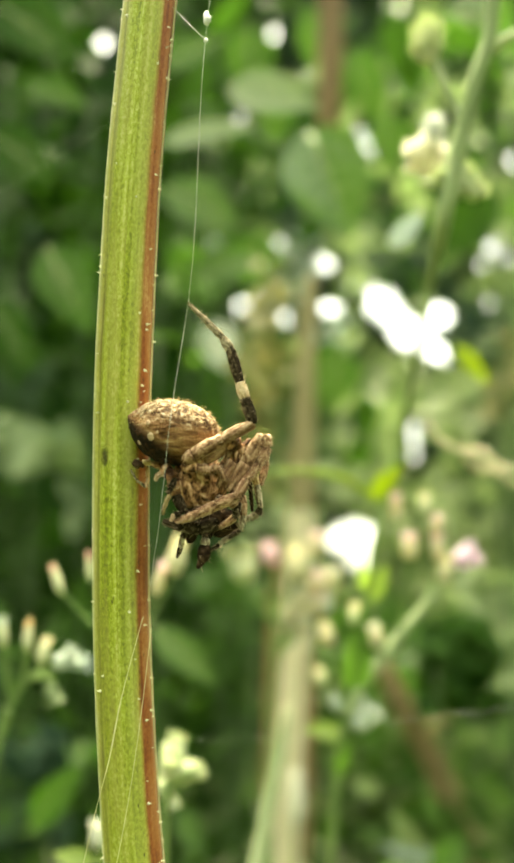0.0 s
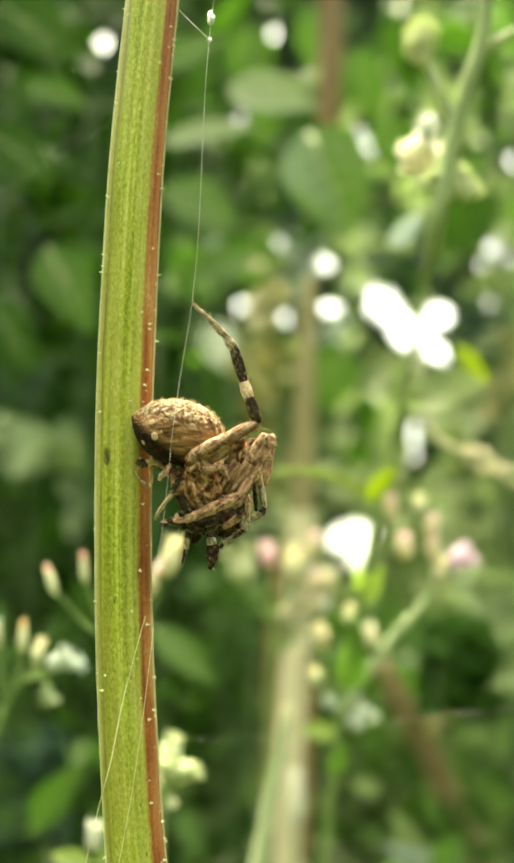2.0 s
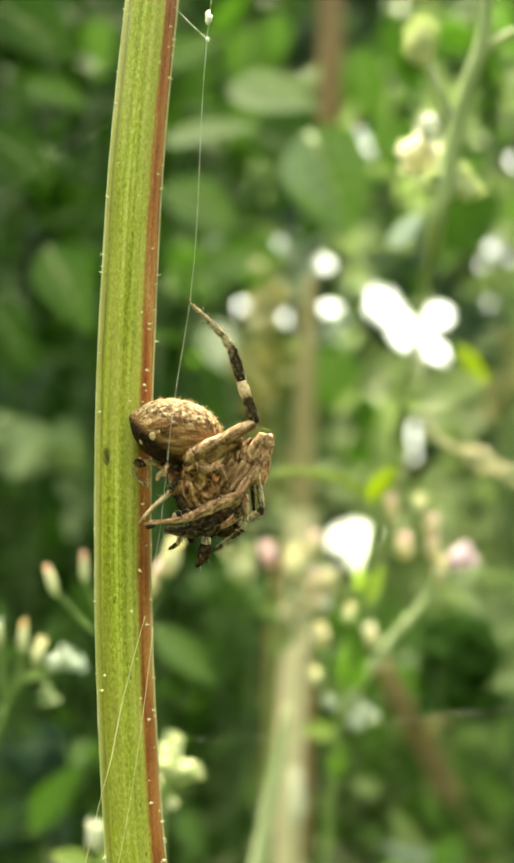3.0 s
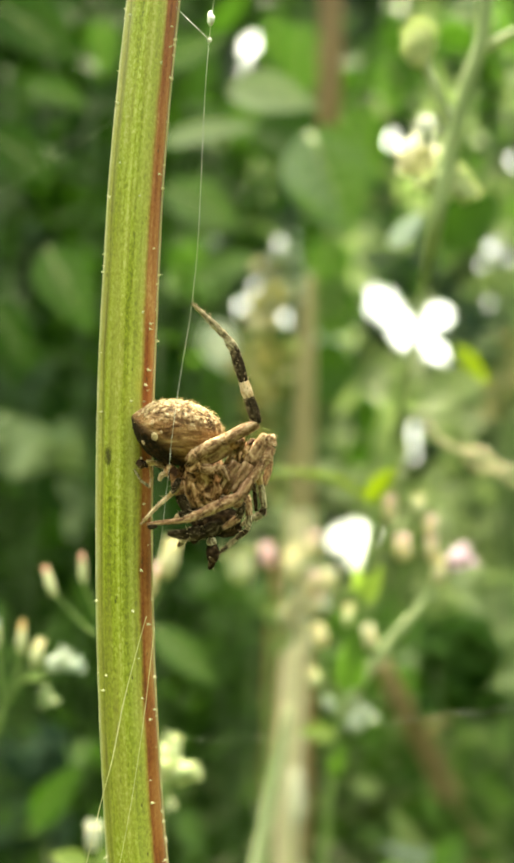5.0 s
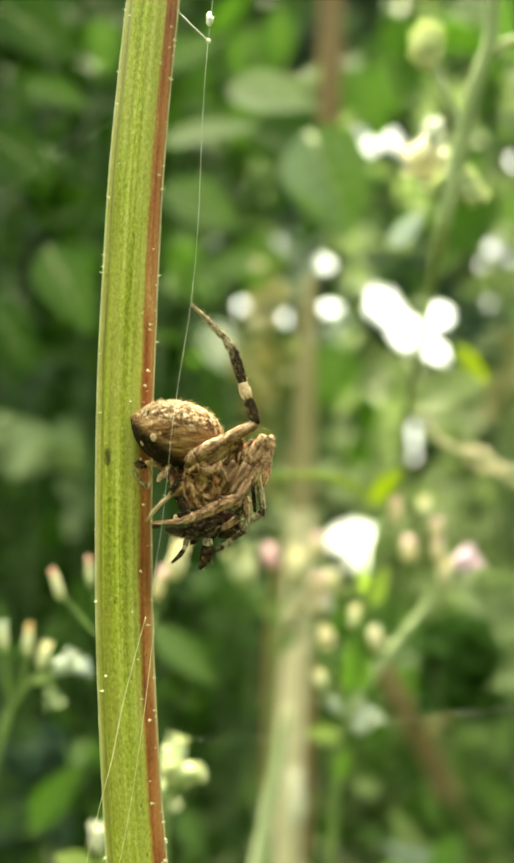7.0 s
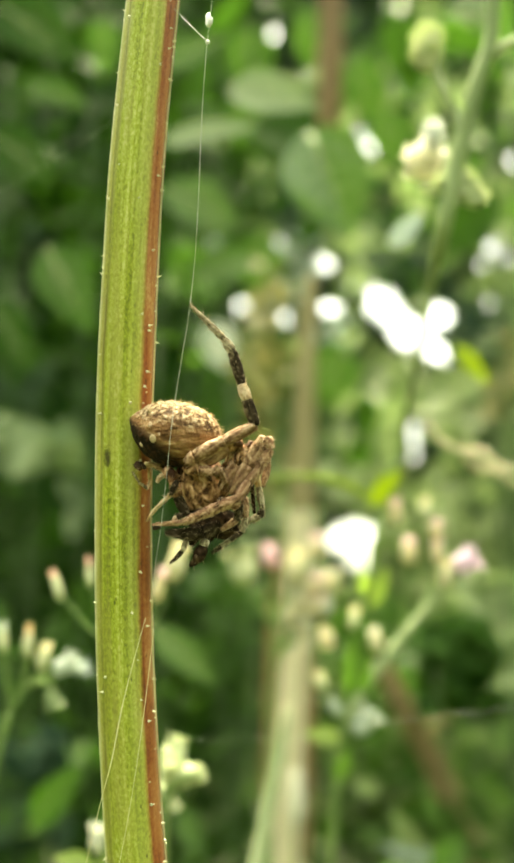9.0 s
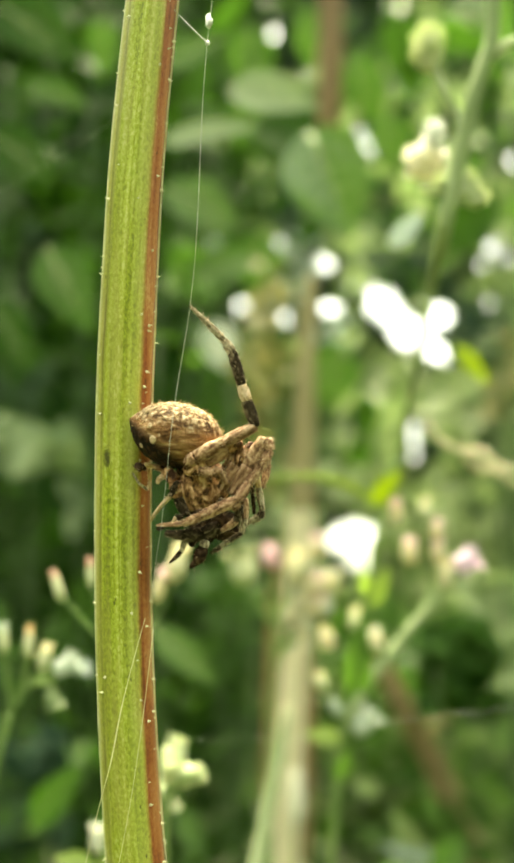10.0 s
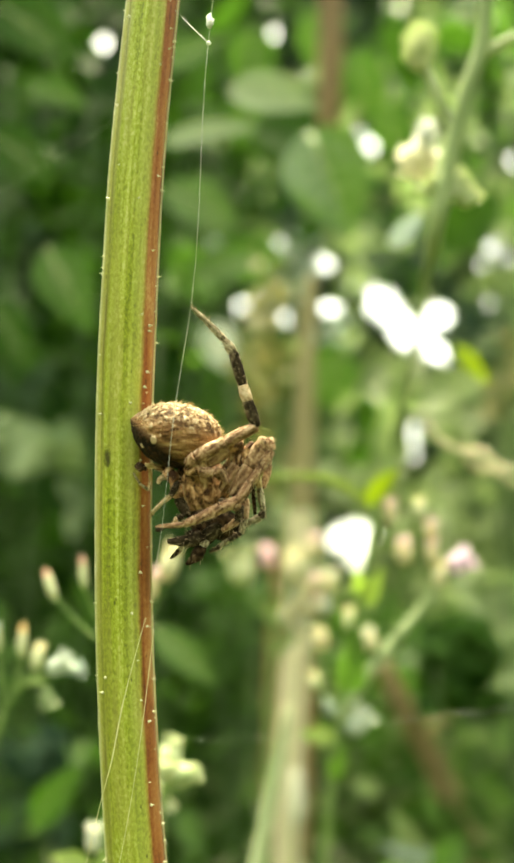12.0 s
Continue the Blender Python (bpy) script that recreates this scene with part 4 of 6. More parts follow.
bud(weed_pink, (0.04191, 0.2112, 0.61642), (0, 0, 1), 0.00645, 0.00361, M_PINK, M_CREAMPETAL, B)
bud(weed_pink, (0.03533, 0.2112, 0.61642), (0, 0, 1), 0.00619, 0.00464, M_PINK, M_CREAMPETAL, B)
bud(weed_pink, (0.03881, 0.20911, 0.62626), (0.1, 0, 1), 0.0049, 0.00361, M_CREAMPETAL, M_BUDCUP, B)
bud(weed_pink, (0.03211, 0.20927, 0.6255), (0, 0, 1), 0.00593, 0.00335, M_PINK, M_CREAMPETAL, B)
bud(weed_pink, (0.04165, 0.21013, 0.62146), (0.2, 0, 1), 0.0049, 0.00335, M_PINK, M_CREAMPETAL, B)
bud(weed_pink, (0.02708, 0.21554, 0.59599), (-0.2, 0, 1), 0.00593, 0.0049, M_WHITE, M_YBUD, B)
bud(weed_pink, (0.02257, 0.21453, 0.60078), (0, 0, 1), 0.00516, 0.00361, M_CREAMPETAL, M_BUDCUP, B)
bud(weed_pink, (0.01586, 0.21544, 0.59649), (-0.2, 0, 1), 0.00542, 0.00438, M_CREAMPETAL, M_CREAMPETAL, B)
bud(weed_pink, (0.01457, 0.21753, 0.58665), (-0.3, 0, 1), 0.00438, 0.00335, M_CREAMPETAL, M_BUDCUP, B)
bud(weed_pink, (0.01792, 0.21876, 0.58085), (-0.3, 0, 1), 0.00438, 0.00335, M_BLUEWHITE, M_BLUEWHITE, B)
bud(weed_pink, (0.02489, 0.21951, 0.57732), (0.6, 0, 0.6), 0.00774, 0.00516, M_BLUEWHITE, M_BLUEWHITE, B, 14, 0.8)


def weed_leaf(plant, root, tip, width, material, base, droop=0.1, up=(0, -1, 0.3)):
    root, tip = Vector(root), Vector(tip)
    return part("leaf", add_leaf(Shell(), root - Vector(base), tip - root, up, (tip - root).length, width, 0.25, droop, 8), material, plant)


weed_leaf(weed_pink, (0.02643, 0.20892, 0.62714), (0.03301, 0.20318, 0.63491), 0.00464, M_LEAFBRIGHT, B)
part("leaf", tube([(0.02592, 0.20865, 0.6284), (0.02102, 0.20796, 0.63168), (0.01457, 0.20758, 0.63345), (0.00683, 0.2075, 0.63382), (-0.00064, 0.20777, 0.63256)], [0.00064, 0.00103, 0.0009, 0.00064, 0.00026], 8, B, flat=0.3), M_LEAFBRIGHT, weed_pink)
weed_leaf(weed_pink, (0.0254, 0.21335, 0.60633), (0.02378, 0.2081, 0.61178), 0.00361, M_LIME, B)
weed_leaf(weed_pink, (0.02592, 0.21388, 0.60381), (0.02947, 0.20797, 0.61239), 0.00413, M_LIME, B)
weed_leaf(weed_pink, (0.02231, 0.21871, 0.5811), (0.02378, 0.21033, 0.60126), 0.00671, M_LEAF, B)
weed_leaf(weed_pink, (0.01947, 0.22032, 0.57354), (0.01075, 0.21586, 0.57528), 0.00438, M_LIME, B)
weed_leaf(weed_pink, (0.01844, 0.22246, 0.56345), (0.02138, 0.21638, 0.5728), 0.00361, M_LEAF, B)

stalk(weed_pink, [(0.03969, 0.13808, 0.6959), (0.04169, 0.13776, 0.69739), (0.04502, 0.13741, 0.69907), (0.05168, 0.13689, 0.70149)], [0.00086, 0.00076, 0.00086], B, "branch", M_PALEGREEN)
stalk(weed_pink, [(0.03531, 0.14069, 0.68361), (0.03312, 0.13976, 0.68799), (0.03026, 0.13851, 0.69385), (0.02931, 0.13798, 0.69637)], [0.00114, 0.00086, 0.00086], B, "branch", M_PALESTEM)
# one dense spiky head of narrow bracts round a core
HEAD = Vector((0.02884, 0.13788, 0.69683))
head = part("flower_head", add_blob(Shell(), HEAD - B, (0.00228, 0.00228, 0.00381), rings=8, seg=10, lump=0.15), M_BUDCUP, weed_pink)
for k in range(150):
    a, h = rnd.uniform(0, 2 * math.pi), rnd.uniform(-1, 1)
    out = RIGHT * math.cos(a) * (1 - h * h) ** 0.5 - AWAY * math.sin(a) * (1 - h * h) ** 0.5
    root = HEAD - B + out * 0.0019 + UP * h * 0.00343
    part("bract", add_leaf(Shell(), root, out * 0.7 + UP * (0.75 + 0.3 * h), out, 0.00228 * rnd.uniform(0.7, 1.2), 0.00076, 0.3, -0.1, 3), M_BRACT, head)
# a fading cream head with a white seed tuft
CREAM = Vector((0.03152, 0.15556, 0.68578))
fade = part("flower_head", add_blob(Shell(), CREAM - B, (0.0034, 0.0034, 0.0038), rings=10, seg=12, lump=0.3), M_FADED, weed_pink, "fading cream flower head")
for k in range(70):
    out = any_way()
    part("petal", add_leaf(Shell(), CREAM - B + out * 0.0028, out + UP * 0.5, any_way(), rnd.uniform(0.0014, 0.0026), 0.0016, 0.2, 0.1, 3), M_FADED, fade)
for at, wide, tall in (((0.03232, 0.14994, 0.68822), 0.0028, 0.0050),):
    at = Vector(at)
    tuft = part("seed_tuft", add_blob(Shell(), at - B, (wide * 0.5, wide * 0.5, tall * 0.5), rings=8, seg=10, lump=0.2), M_TUFT, weed_pink, "white seed tuft")
    for k in range(60):
        out = any_way()
        root = at - B + RIGHT * out.x * wide * 0.45 - AWAY * out.y * wide * 0.45 + UP * out.z * tall * 0.45
        part("plume", add_leaf(Shell(), root, out, any_way(), wide * rnd.uniform(0.4, 0.6), wide * 0.22, 0.2, 0.1, 3), M_TUFT, tuft)
    stalk(weed_pink, [at, at.lerp(CREAM, 0.5) - UP * 0.001, CREAM], [0.0004, 0.0005], B, "pedicel", M_PALEGREEN)
stalk(weed_pink, [(0.03379, 0.14239, 0.67561), (0.03074, 0.14293, 0.67309), (0.02789, 0.14279, 0.67375)], [0.00057, 0.00048], B, "pedicel", M_PALEGREEN)
for dx, dy in ((0, 0), (-22, -8), (22, 4), (-8, 14), (34, 18), (10, -16)):
    c = Vector((0.03417, 0.14283, 0.67356)) + RIGHT * (dx * 0.000095) - UP * (dy * 0.000095)
    bud(weed_pink, c, (dx * 0.03, 0, 0.6), 0.0044, 0.0030, M_BRACT, M_BRACT, B, 8, 0.5)
weed_leaf(weed_pink, (0.03531, 0.14055, 0.68427), (0.03241, 0.13727, 0.69007), 0.00286, M_LEAFLIGHT, B)

B = Vector((-0.02034, 0.2467, 0.20891))
B.z = -0.02
weed_left = weed("flowering_weed", "small green weed with pink-tipped buds on thin stalks", B)
stalk(weed_left, [B, (-0.02132, 0.17521, 0.54524), (-0.02377, 0.16806, 0.57888), (-0.02505, 0.16439, 0.59617)], [0.00059, 0.00049, 0.00039], B)
for s in ([(-0.02495, 0.16455, 0.5954), (-0.03016, 0.16373, 0.59925), (-0.0336, 0.16296, 0.6029), (-0.03527, 0.16255, 0.60482)], [(-0.02495, 0.16455, 0.5954), (-0.0277, 0.16337, 0.60098), (-0.02987, 0.16218, 0.60655)], [(-0.02486, 0.16469, 0.59473), (-0.02083, 0.16347, 0.6005), (-0.01837, 0.16265, 0.60434)], [(-0.02466, 0.165, 0.59329), (-0.01739, 0.16296, 0.6029), (-0.01503, 0.16183, 0.60818)]):
    stalk(weed_left, s, [0.00026, 0.00022], B, "pedicel")
bud(weed_left, (-0.03606, 0.16218, 0.60655), (-0.35, 0, 1), 0.00589, 0.00177, M_CORAL, M_BUDCUP, B, 6, -0.08)
bud(weed_left, (-0.03016, 0.16173, 0.60867), (-0.1, 0, 1), 0.0055, 0.00157, M_CORAL, M_BUDCUP, B, 6, -0.08)
bud(weed_left, (-0.01778, 0.16218, 0.60655), (0.3, 0, 1), 0.00609, 0.00246, M_PINK, M_CREAMPETAL, B)
bud(weed_left, (-0.01464, 0.16132, 0.61059), (0.2, 0, 1), 0.00727, 0.00393, M_CREAMPETAL, M_YBUD, B)

B = Vector((-0.05177, 0.2467, 0.20891))
B.z = -0.02
weed_edge = weed("flowering_weed", "thin forked weed with small orange and white buds", B)
stalk(weed_edge, [B, (-0.04981, 0.17521, 0.54524), (-0.04735, 0.16909, 0.57407), (-0.0445, 0.16688, 0.58445)], [0.00069, 0.00069, 0.00059], B)
for s in ([(-0.0445, 0.16688, 0.58445), (-0.04097, 0.16582, 0.58945), (-0.03802, 0.16516, 0.59252)], [(-0.04431, 0.16674, 0.58512), (-0.04509, 0.16541, 0.59137), (-0.04549, 0.16439, 0.59617)], [(-0.04342, 0.16647, 0.58637), (-0.04175, 0.16541, 0.59137), (-0.04116, 0.16469, 0.59473)], [(-0.04097, 0.16582, 0.58945), (-0.03704, 0.16545, 0.59118), (-0.0336, 0.16531, 0.59185)]):
    stalk(weed_edge, s, [0.00039, 0.00029], B, "pedicel")
bud(weed_edge, (-0.04116, 0.16429, 0.59665), (0, 0, 1), 0.0057, 0.00196, M_ORANGE, M_BUDCUP, B, 6, -0.08)
bud(weed_edge, (-0.04568, 0.16414, 0.59733), (-0.1, 0, 1), 0.00531, 0.00177, M_BLUEWHITE, M_BUDCUP, B)
bud(weed_edge, (-0.03841, 0.16484, 0.59406), (0.2, 0, 1), 0.00491, 0.00255, M_CREAMPETAL, M_BUDCUP, B)
bud(weed_edge, (-0.03468, 0.16512, 0.59271), (0.8, 0, 0.5), 0.0050, 0.0035, M_BLUEWHITE, M_BLUEWHITE, B, 14, 0.9)
bud(weed_edge, (-0.03413, 0.17557, 0.59165), (0.9, 0, 0.1), 0.0042, 0.0026, M_LEAFPALE, M_LEAFPALE, B, 14, 0.9)
bud(weed_edge, (-0.04260, 0.19239, 0.58469), (0.3, 0, -0.8), 0.0042, 0.0032, M_LEAFSOFT, M_LEAFSOFT, B, 14, 0.9)
stalk(weed_edge, [(-0.04097, 0.16582, 0.58945), (-0.04029, 0.18136, 0.58846), (-0.04260, 0.19225, 0.58535)], [0.0004, 0.0003], B, "pedicel")

B = Vector((-0.01304, 0.23899, 0.22113))
B.z = -0.02
weed_low = weed("flowering_weed", "low weed with plump pale cream-green buds", B)
stalk(weed_low, [B, (-0.01494, 0.17172, 0.53764), (-0.01608, 0.16637, 0.56278), (-0.01589, 0.16459, 0.57116), (-0.01475, 0.16321, 0.57767)], [0.00067, 0.00057, 0.00048], B)
stalk(weed_low, [(-0.01589, 0.16479, 0.57023), (-0.01304, 0.1641, 0.57348), (-0.01114, 0.16384, 0.5747)], [0.00048, 0.00038], B, "pedicel")
bud(weed_low, (-0.01485, 0.16535, 0.57720), (0.25, 0, 1), 0.0062, 0.0050, M_PALEBUD, M_PALEBUD, B, 9, 0.05)
bud(weed_low, (-0.01301, 0.16604, 0.57399), (1, -0.1, 0.12), 0.0066, 0.0046, M_PALEBUD, M_PALEBUD, B, 9, 0.05)
bud(weed_low, (-0.01600, 0.16680, 0.57041), (0.45, 0, -0.9), 0.0058, 0.0030, M_PALEBUD, M_PALEBUD, B, 9, 0.3)
bud(weed_low, (-0.01570, 0.16376, 0.57507), (0.2, -0.4, 0.6), 0.0046, 0.0034, M_PALEBUD, M_PALEBUD, B, 9, 0.4)
stalk(weed_low, [(-0.01589, 0.16974, 0.54695), (-0.02429, 0.16972, 0.55664), (-0.02767, 0.16882, 0.56088)], [0.00048, 0.00038], B, "pedicel")
bud(weed_low, (-0.02815, 0.16838, 0.56296), (0, 0, 1), 0.0050, 0.0032, M_WHITE, M_WHITE, B, 9, 0.3)
for tip, wide in (((-0.03345, 0.16912, 0.55947), 0.0036), ((-0.02429, 0.16904, 0.55985), 0.0030)):
    part("leaf", add_leaf(Shell(), Vector((-0.02863, 0.16936, 0.55834)) - B, Vector(tip) - Vector((-0.02863, 0.16936, 0.55834)), (0, -1, 0.4), 0.0075, wide, 0.25, 0.1, 8), M_LIME, weed_low)

B = Vector((0.00879, 0.41631, -0.05997))
B.z = -0.02
weed_mid = weed("flowering_weed", "weed with a cluster of cream and rose buds", B)
stalk(weed_mid, [B, (0.00547, 0.30601, 0.45895), (0.00381, 0.28878, 0.54003), (0.00414, 0.28189, 0.57246), (0.00547, 0.27603, 0.60003)], [0.00099, 0.00099, 0.00083], B)
for s in ([(0.00547, 0.27603, 0.60003), (0.00448, 0.2743, 0.60814), (0.00381, 0.27241, 0.61706)], [(0.00547, 0.27603, 0.60003), (0.00962, 0.27447, 0.60733), (0.01144, 0.27327, 0.613)], [(0.00547, 0.2762, 0.59922), (0.01293, 0.27499, 0.60489), (0.01575, 0.2743, 0.60814)], [(0.00879, 0.27499, 0.60489), (0.01542, 0.27292, 0.61462), (0.01774, 0.27189, 0.61949)], [(0.00547, 0.27637, 0.59841), (-0.00116, 0.2743, 0.60814), (-0.00414, 0.2731, 0.61381)]):
    stalk(weed_mid, s, [0.00083, 0.00066], B, "pedicel")
bud(weed_mid, (0.00381, 0.27189, 0.61949), (-0.1, 0, 1), 0.00763, 0.00564, M_PINK, M_PINK, B)
bud(weed_mid, (0.01144, 0.27258, 0.61624), (0, 0, 1), 0.01061, 0.00729, M_CREAMPETAL, M_YBUD, B)
bud(weed_mid, (0.01641, 0.27368, 0.61106), (0.3, 0, 1), 0.00829, 0.00663, M_PINK, M_CREAMPETAL, B)
bud(weed_mid, (0.01741, 0.27127, 0.62241), (0.1, 0, 1), 0.00729, 0.00564, M_PINK, M_CREAMPETAL, B)
bud(weed_mid, (-0.00448, 0.27258, 0.61624), (-0.2, 0, 1), 0.0116, 0.00928, M_BUDCUP, M_BUDCUP, B, 10, 0.7)
bud(weed_mid, (0.02205, 0.27344, 0.61219), (0.3, 0, 1), 0.00663, 0.00564, M_WHITE, M_CREAMPETAL, B)

for c, w, tips, cup in (((0.01293, 0.27465, 0.60651), 0.00763, M_WHITE, M_CREAMPETAL), ((0.00962, 0.27551, 0.60246), 0.00663, M_CREAMPETAL, M_CREAMPETAL), ((0.01741, 0.27499, 0.60489), 0.00696, M_PINK, M_CREAMPETAL), ((0.01343, 0.27637, 0.59841), 0.00663, M_WHITE, M_CREAMPETAL), ((0.02072, 0.27499, 0.60489), 0.00497, M_WHITE, M_WHITE)):
    stalk(weed_mid, [(0.0063, 0.27809, 0.5903), Vector((0.0063, 0.27809, 0.5903)).lerp(Vector(c), 0.6) - UP * 0.001, c], [0.00066, 0.0005], B, "pedicel")
    bud(weed_mid, c, (0.15, 0, 1), w * 1.1, w * 0.9, tips, cup, B)

# leaves far behind the raised leg and beside the tall weed; pale ones imitate bright haze by colour
shrub("soft_weed", "pale grey-green weed leaves, bright haze put into their colour", (0.016, 0.93, 0.975), (0.073, 1.03, 1.045), 34, 0.020, M_LEAFPALE, stems=3)
shrub("soft_weed", "pale grey-green weed leaves, bright haze put into their colour", (-0.058, 0.93, 1.010), (-0.036, 1.03, 1.040), 14, 0.018, M_LEAFPALE, stems=2)
shrub("soft_weed", "pale grey-green weed leaves, bright haze put into their colour", (0.006, 0.96, 0.800), (0.046, 1.06, 0.850), 20, 0.017, M_LEAFSOFT, stems=2)
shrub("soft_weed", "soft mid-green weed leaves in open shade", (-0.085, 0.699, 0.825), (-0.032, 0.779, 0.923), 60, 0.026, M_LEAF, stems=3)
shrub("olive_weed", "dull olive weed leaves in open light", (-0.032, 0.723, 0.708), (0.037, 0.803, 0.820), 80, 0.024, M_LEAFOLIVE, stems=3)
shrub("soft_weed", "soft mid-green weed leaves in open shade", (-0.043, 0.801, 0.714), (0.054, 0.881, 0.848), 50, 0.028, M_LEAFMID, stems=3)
# clump added to darken the upper right, half shade in its colour
shrub("shade_toned_bough", "green bough with half shade put into its leaf colour", (0.232, 0.848, 1.129), (0.297, 0.948, 1.243), 60, 0.034, M_LEAFSHADE, stems=3)
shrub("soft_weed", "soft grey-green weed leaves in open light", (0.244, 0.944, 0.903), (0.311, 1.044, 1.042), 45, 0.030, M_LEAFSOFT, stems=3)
shrub("soft_weed", "pale grey-green weed leaves, bright haze put into their colour", (0.057, 0.952, 0.893), (0.118, 1.052, 0.978), 26, 0.020, M_LEAFPALE, stems=3)

# ---- the ribbed stalk ----
stem = thing("plant_stalk", STEM_BASE, "upright ribbed green plant stalk with a red-brown flank and pale prickles", "plant stem")
LINE = [(-0.00855, 0.07173, 0.67089), (-0.00977, 0.07455, 0.65763), (-0.01035, 0.07574, 0.65202), (-0.01087, 0.07682, 0.64692), (-0.01139, 0.07812, 0.6408), (-0.01183, 0.07975, 0.63315), (-0.01212, 0.08094, 0.62754), (-0.01235, 0.08213, 0.62193), (-0.01249, 0.08343, 0.61582), (-0.01254, 0.08495, 0.60868), (-0.01246, 0.08679, 0.60001), (-0.01215, 0.08864, 0.59134), (-0.01168, 0.09037, 0.58318), (-0.01121, 0.09178, 0.57655), (-0.00949, 0.09622, 0.55565)]
line = curve(list(reversed(LINE)), 12)
radius = [0.00297, 0.00276, 0.00266, 0.00261, 0.00261, 0.00261, 0.00255, 0.0025, 0.00245, 0.0024]
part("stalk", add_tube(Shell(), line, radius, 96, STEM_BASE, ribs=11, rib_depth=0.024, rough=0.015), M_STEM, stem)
foot = curve([tuple(STEM_BASE), tuple(STEM_BASE.lerp(line[0], 0.6) + Vector((0.01, 0, 0))), tuple(line[0] + (line[1] - line[0]) * 0.5)], 10)
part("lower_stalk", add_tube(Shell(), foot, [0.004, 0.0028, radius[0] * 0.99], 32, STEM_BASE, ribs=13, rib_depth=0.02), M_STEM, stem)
# thin pale ridges along both edges
for a, wide in ((-1.45, 0.00012), (1.5, 0.00008)):
    edge = []
    for i in range(len(line)):
        d = (line[min(i + 1, len(line) - 1)] - line[max(i - 1, 0)]).normalized()
        side = Vector((0, -1, 0))
        side = (side - d * side.dot(d)).normalized()
        r = np.interp(i / (len(line) - 1), np.linspace(0, 1, len(radius)), radius)
        edge.append(line[i] + (side * math.cos(a) + d.cross(side) * math.sin(a)) * r * 1.0)
    part("ridge", add_tube(Shell(), edge, [wide], 8, STEM_BASE, rough=0.2), M_RIDGE, stem, "pale thin ridge")
# prickles: a swollen pale foot and a short point
pk = Shell()
add_blob(pk, (0, 0, 0.00004), (0.00013, 0.00013, 0.00011), rings=4, seg=6)
add_tube(pk, [(0, 0, 0.00005), (0.00003, 0, 0.00018), (0.00012, 0, 0.00036)], [0.00009, 0.00006, 0.00001], 5)
pk_mesh = pk.mesh("prickle", M_PRICKLE)
prick = random.Random(3)
for k in range(84):
    i = prick.randrange(10, len(line) - 8)
    t = (line[i + 1] - line[i - 1]).normalized()
    sgn = prick.choice((-1, -1, 1, 1, 1))
    a = sgn * prick.triangular(0.1, 1.75, 1.45)
    side = Vector((0, -1, 0))
    side = (side - t * side.dot(t)).normalized()
    out = side * math.cos(a) + t.cross(side) * math.sin(a)
    r = np.interp(i / (len(line) - 1), np.linspace(0, 1, len(radius)), radius)
    ob = part("prickle", pk_mesh, None, stem)
    q = out.to_track_quat("Z", "Y").to_matrix().to_4x4()
    ob.matrix_basis = Matrix.Translation(line[i] - STEM_BASE + out * r * 0.99) @ q @ pose(0, 0, 0, 0, 0, prick.uniform(0, 360)) @ Matrix.Scale(prick.uniform(0.65, 1.25), 4)

# ---- the spider ----
MM = 0.001
SPIDER_AT = (-0.00485, 0.0802, 0.61419)
spider = thing("spider", SPIDER_AT, "brown orb-weaver spider with banded legs hanging beside a stalk", "spider", rx=TILT)


def mm(p):
    return Vector(p) * MM


# abdomen, its rear end drawn out to a blunt point
ab = Shell()
RN, SN = 40, 48
axis = Vector((0.985, 0, -0.17))
lift = Vector((0.17, 0, 0.985))
for i in range(RN + 1):
    u = i / RN
    lat = math.pi * u
    w = math.sin(lat) ** (1.05 if u < 0.5 else 0.85)
    for k in range(SN):
        a = 2 * math.pi * k / SN
        up_r = 2.95 * (1.0 - 0.10 * u)
        dn_r = 3.15 if math.sin(a) < 0 else up_r
        p = axis * (-4.05 * math.cos(lat)) + lift * (math.sin(a) * w * dn_r) + Vector((0, math.cos(a) * w * 3.0, 0))
        if u < 0.22:
            p += (axis * -0.45 + lift * 0.62) * (1 - u / 0.22) ** 1.5
        p *= 1 + 0.022 * noise.noise(p * 1.3) + 0.008 * noise.noise(p * 4.0)
        ab.v.append(p * MM)
for i in range(RN):
    for k in range(SN):
        j = (k + 1) % SN
        ab.face((i * SN + k, (i + 1) * SN + k, (i + 1) * SN + j, i * SN + j))
abdomen = part("abdomen", ab, M_ABDOMEN, spider, "swollen brown abdomen with cream flecks and a dark underside")
abdomen.location = mm((-2.45, 0.00, 2.90))


def on_abdomen(x, z):
    """The near surface point of the abdomen at a place to the side and up from its middle, in mm."""
    u, v = x * axis.x + z * axis.z, x * lift.x + z * lift.z
    rest = max(0.02, 1 - (u / 4.05) ** 2 - (v / 3.05) ** 2)
    return Vector((x, -3.0 * math.sqrt(rest), z))


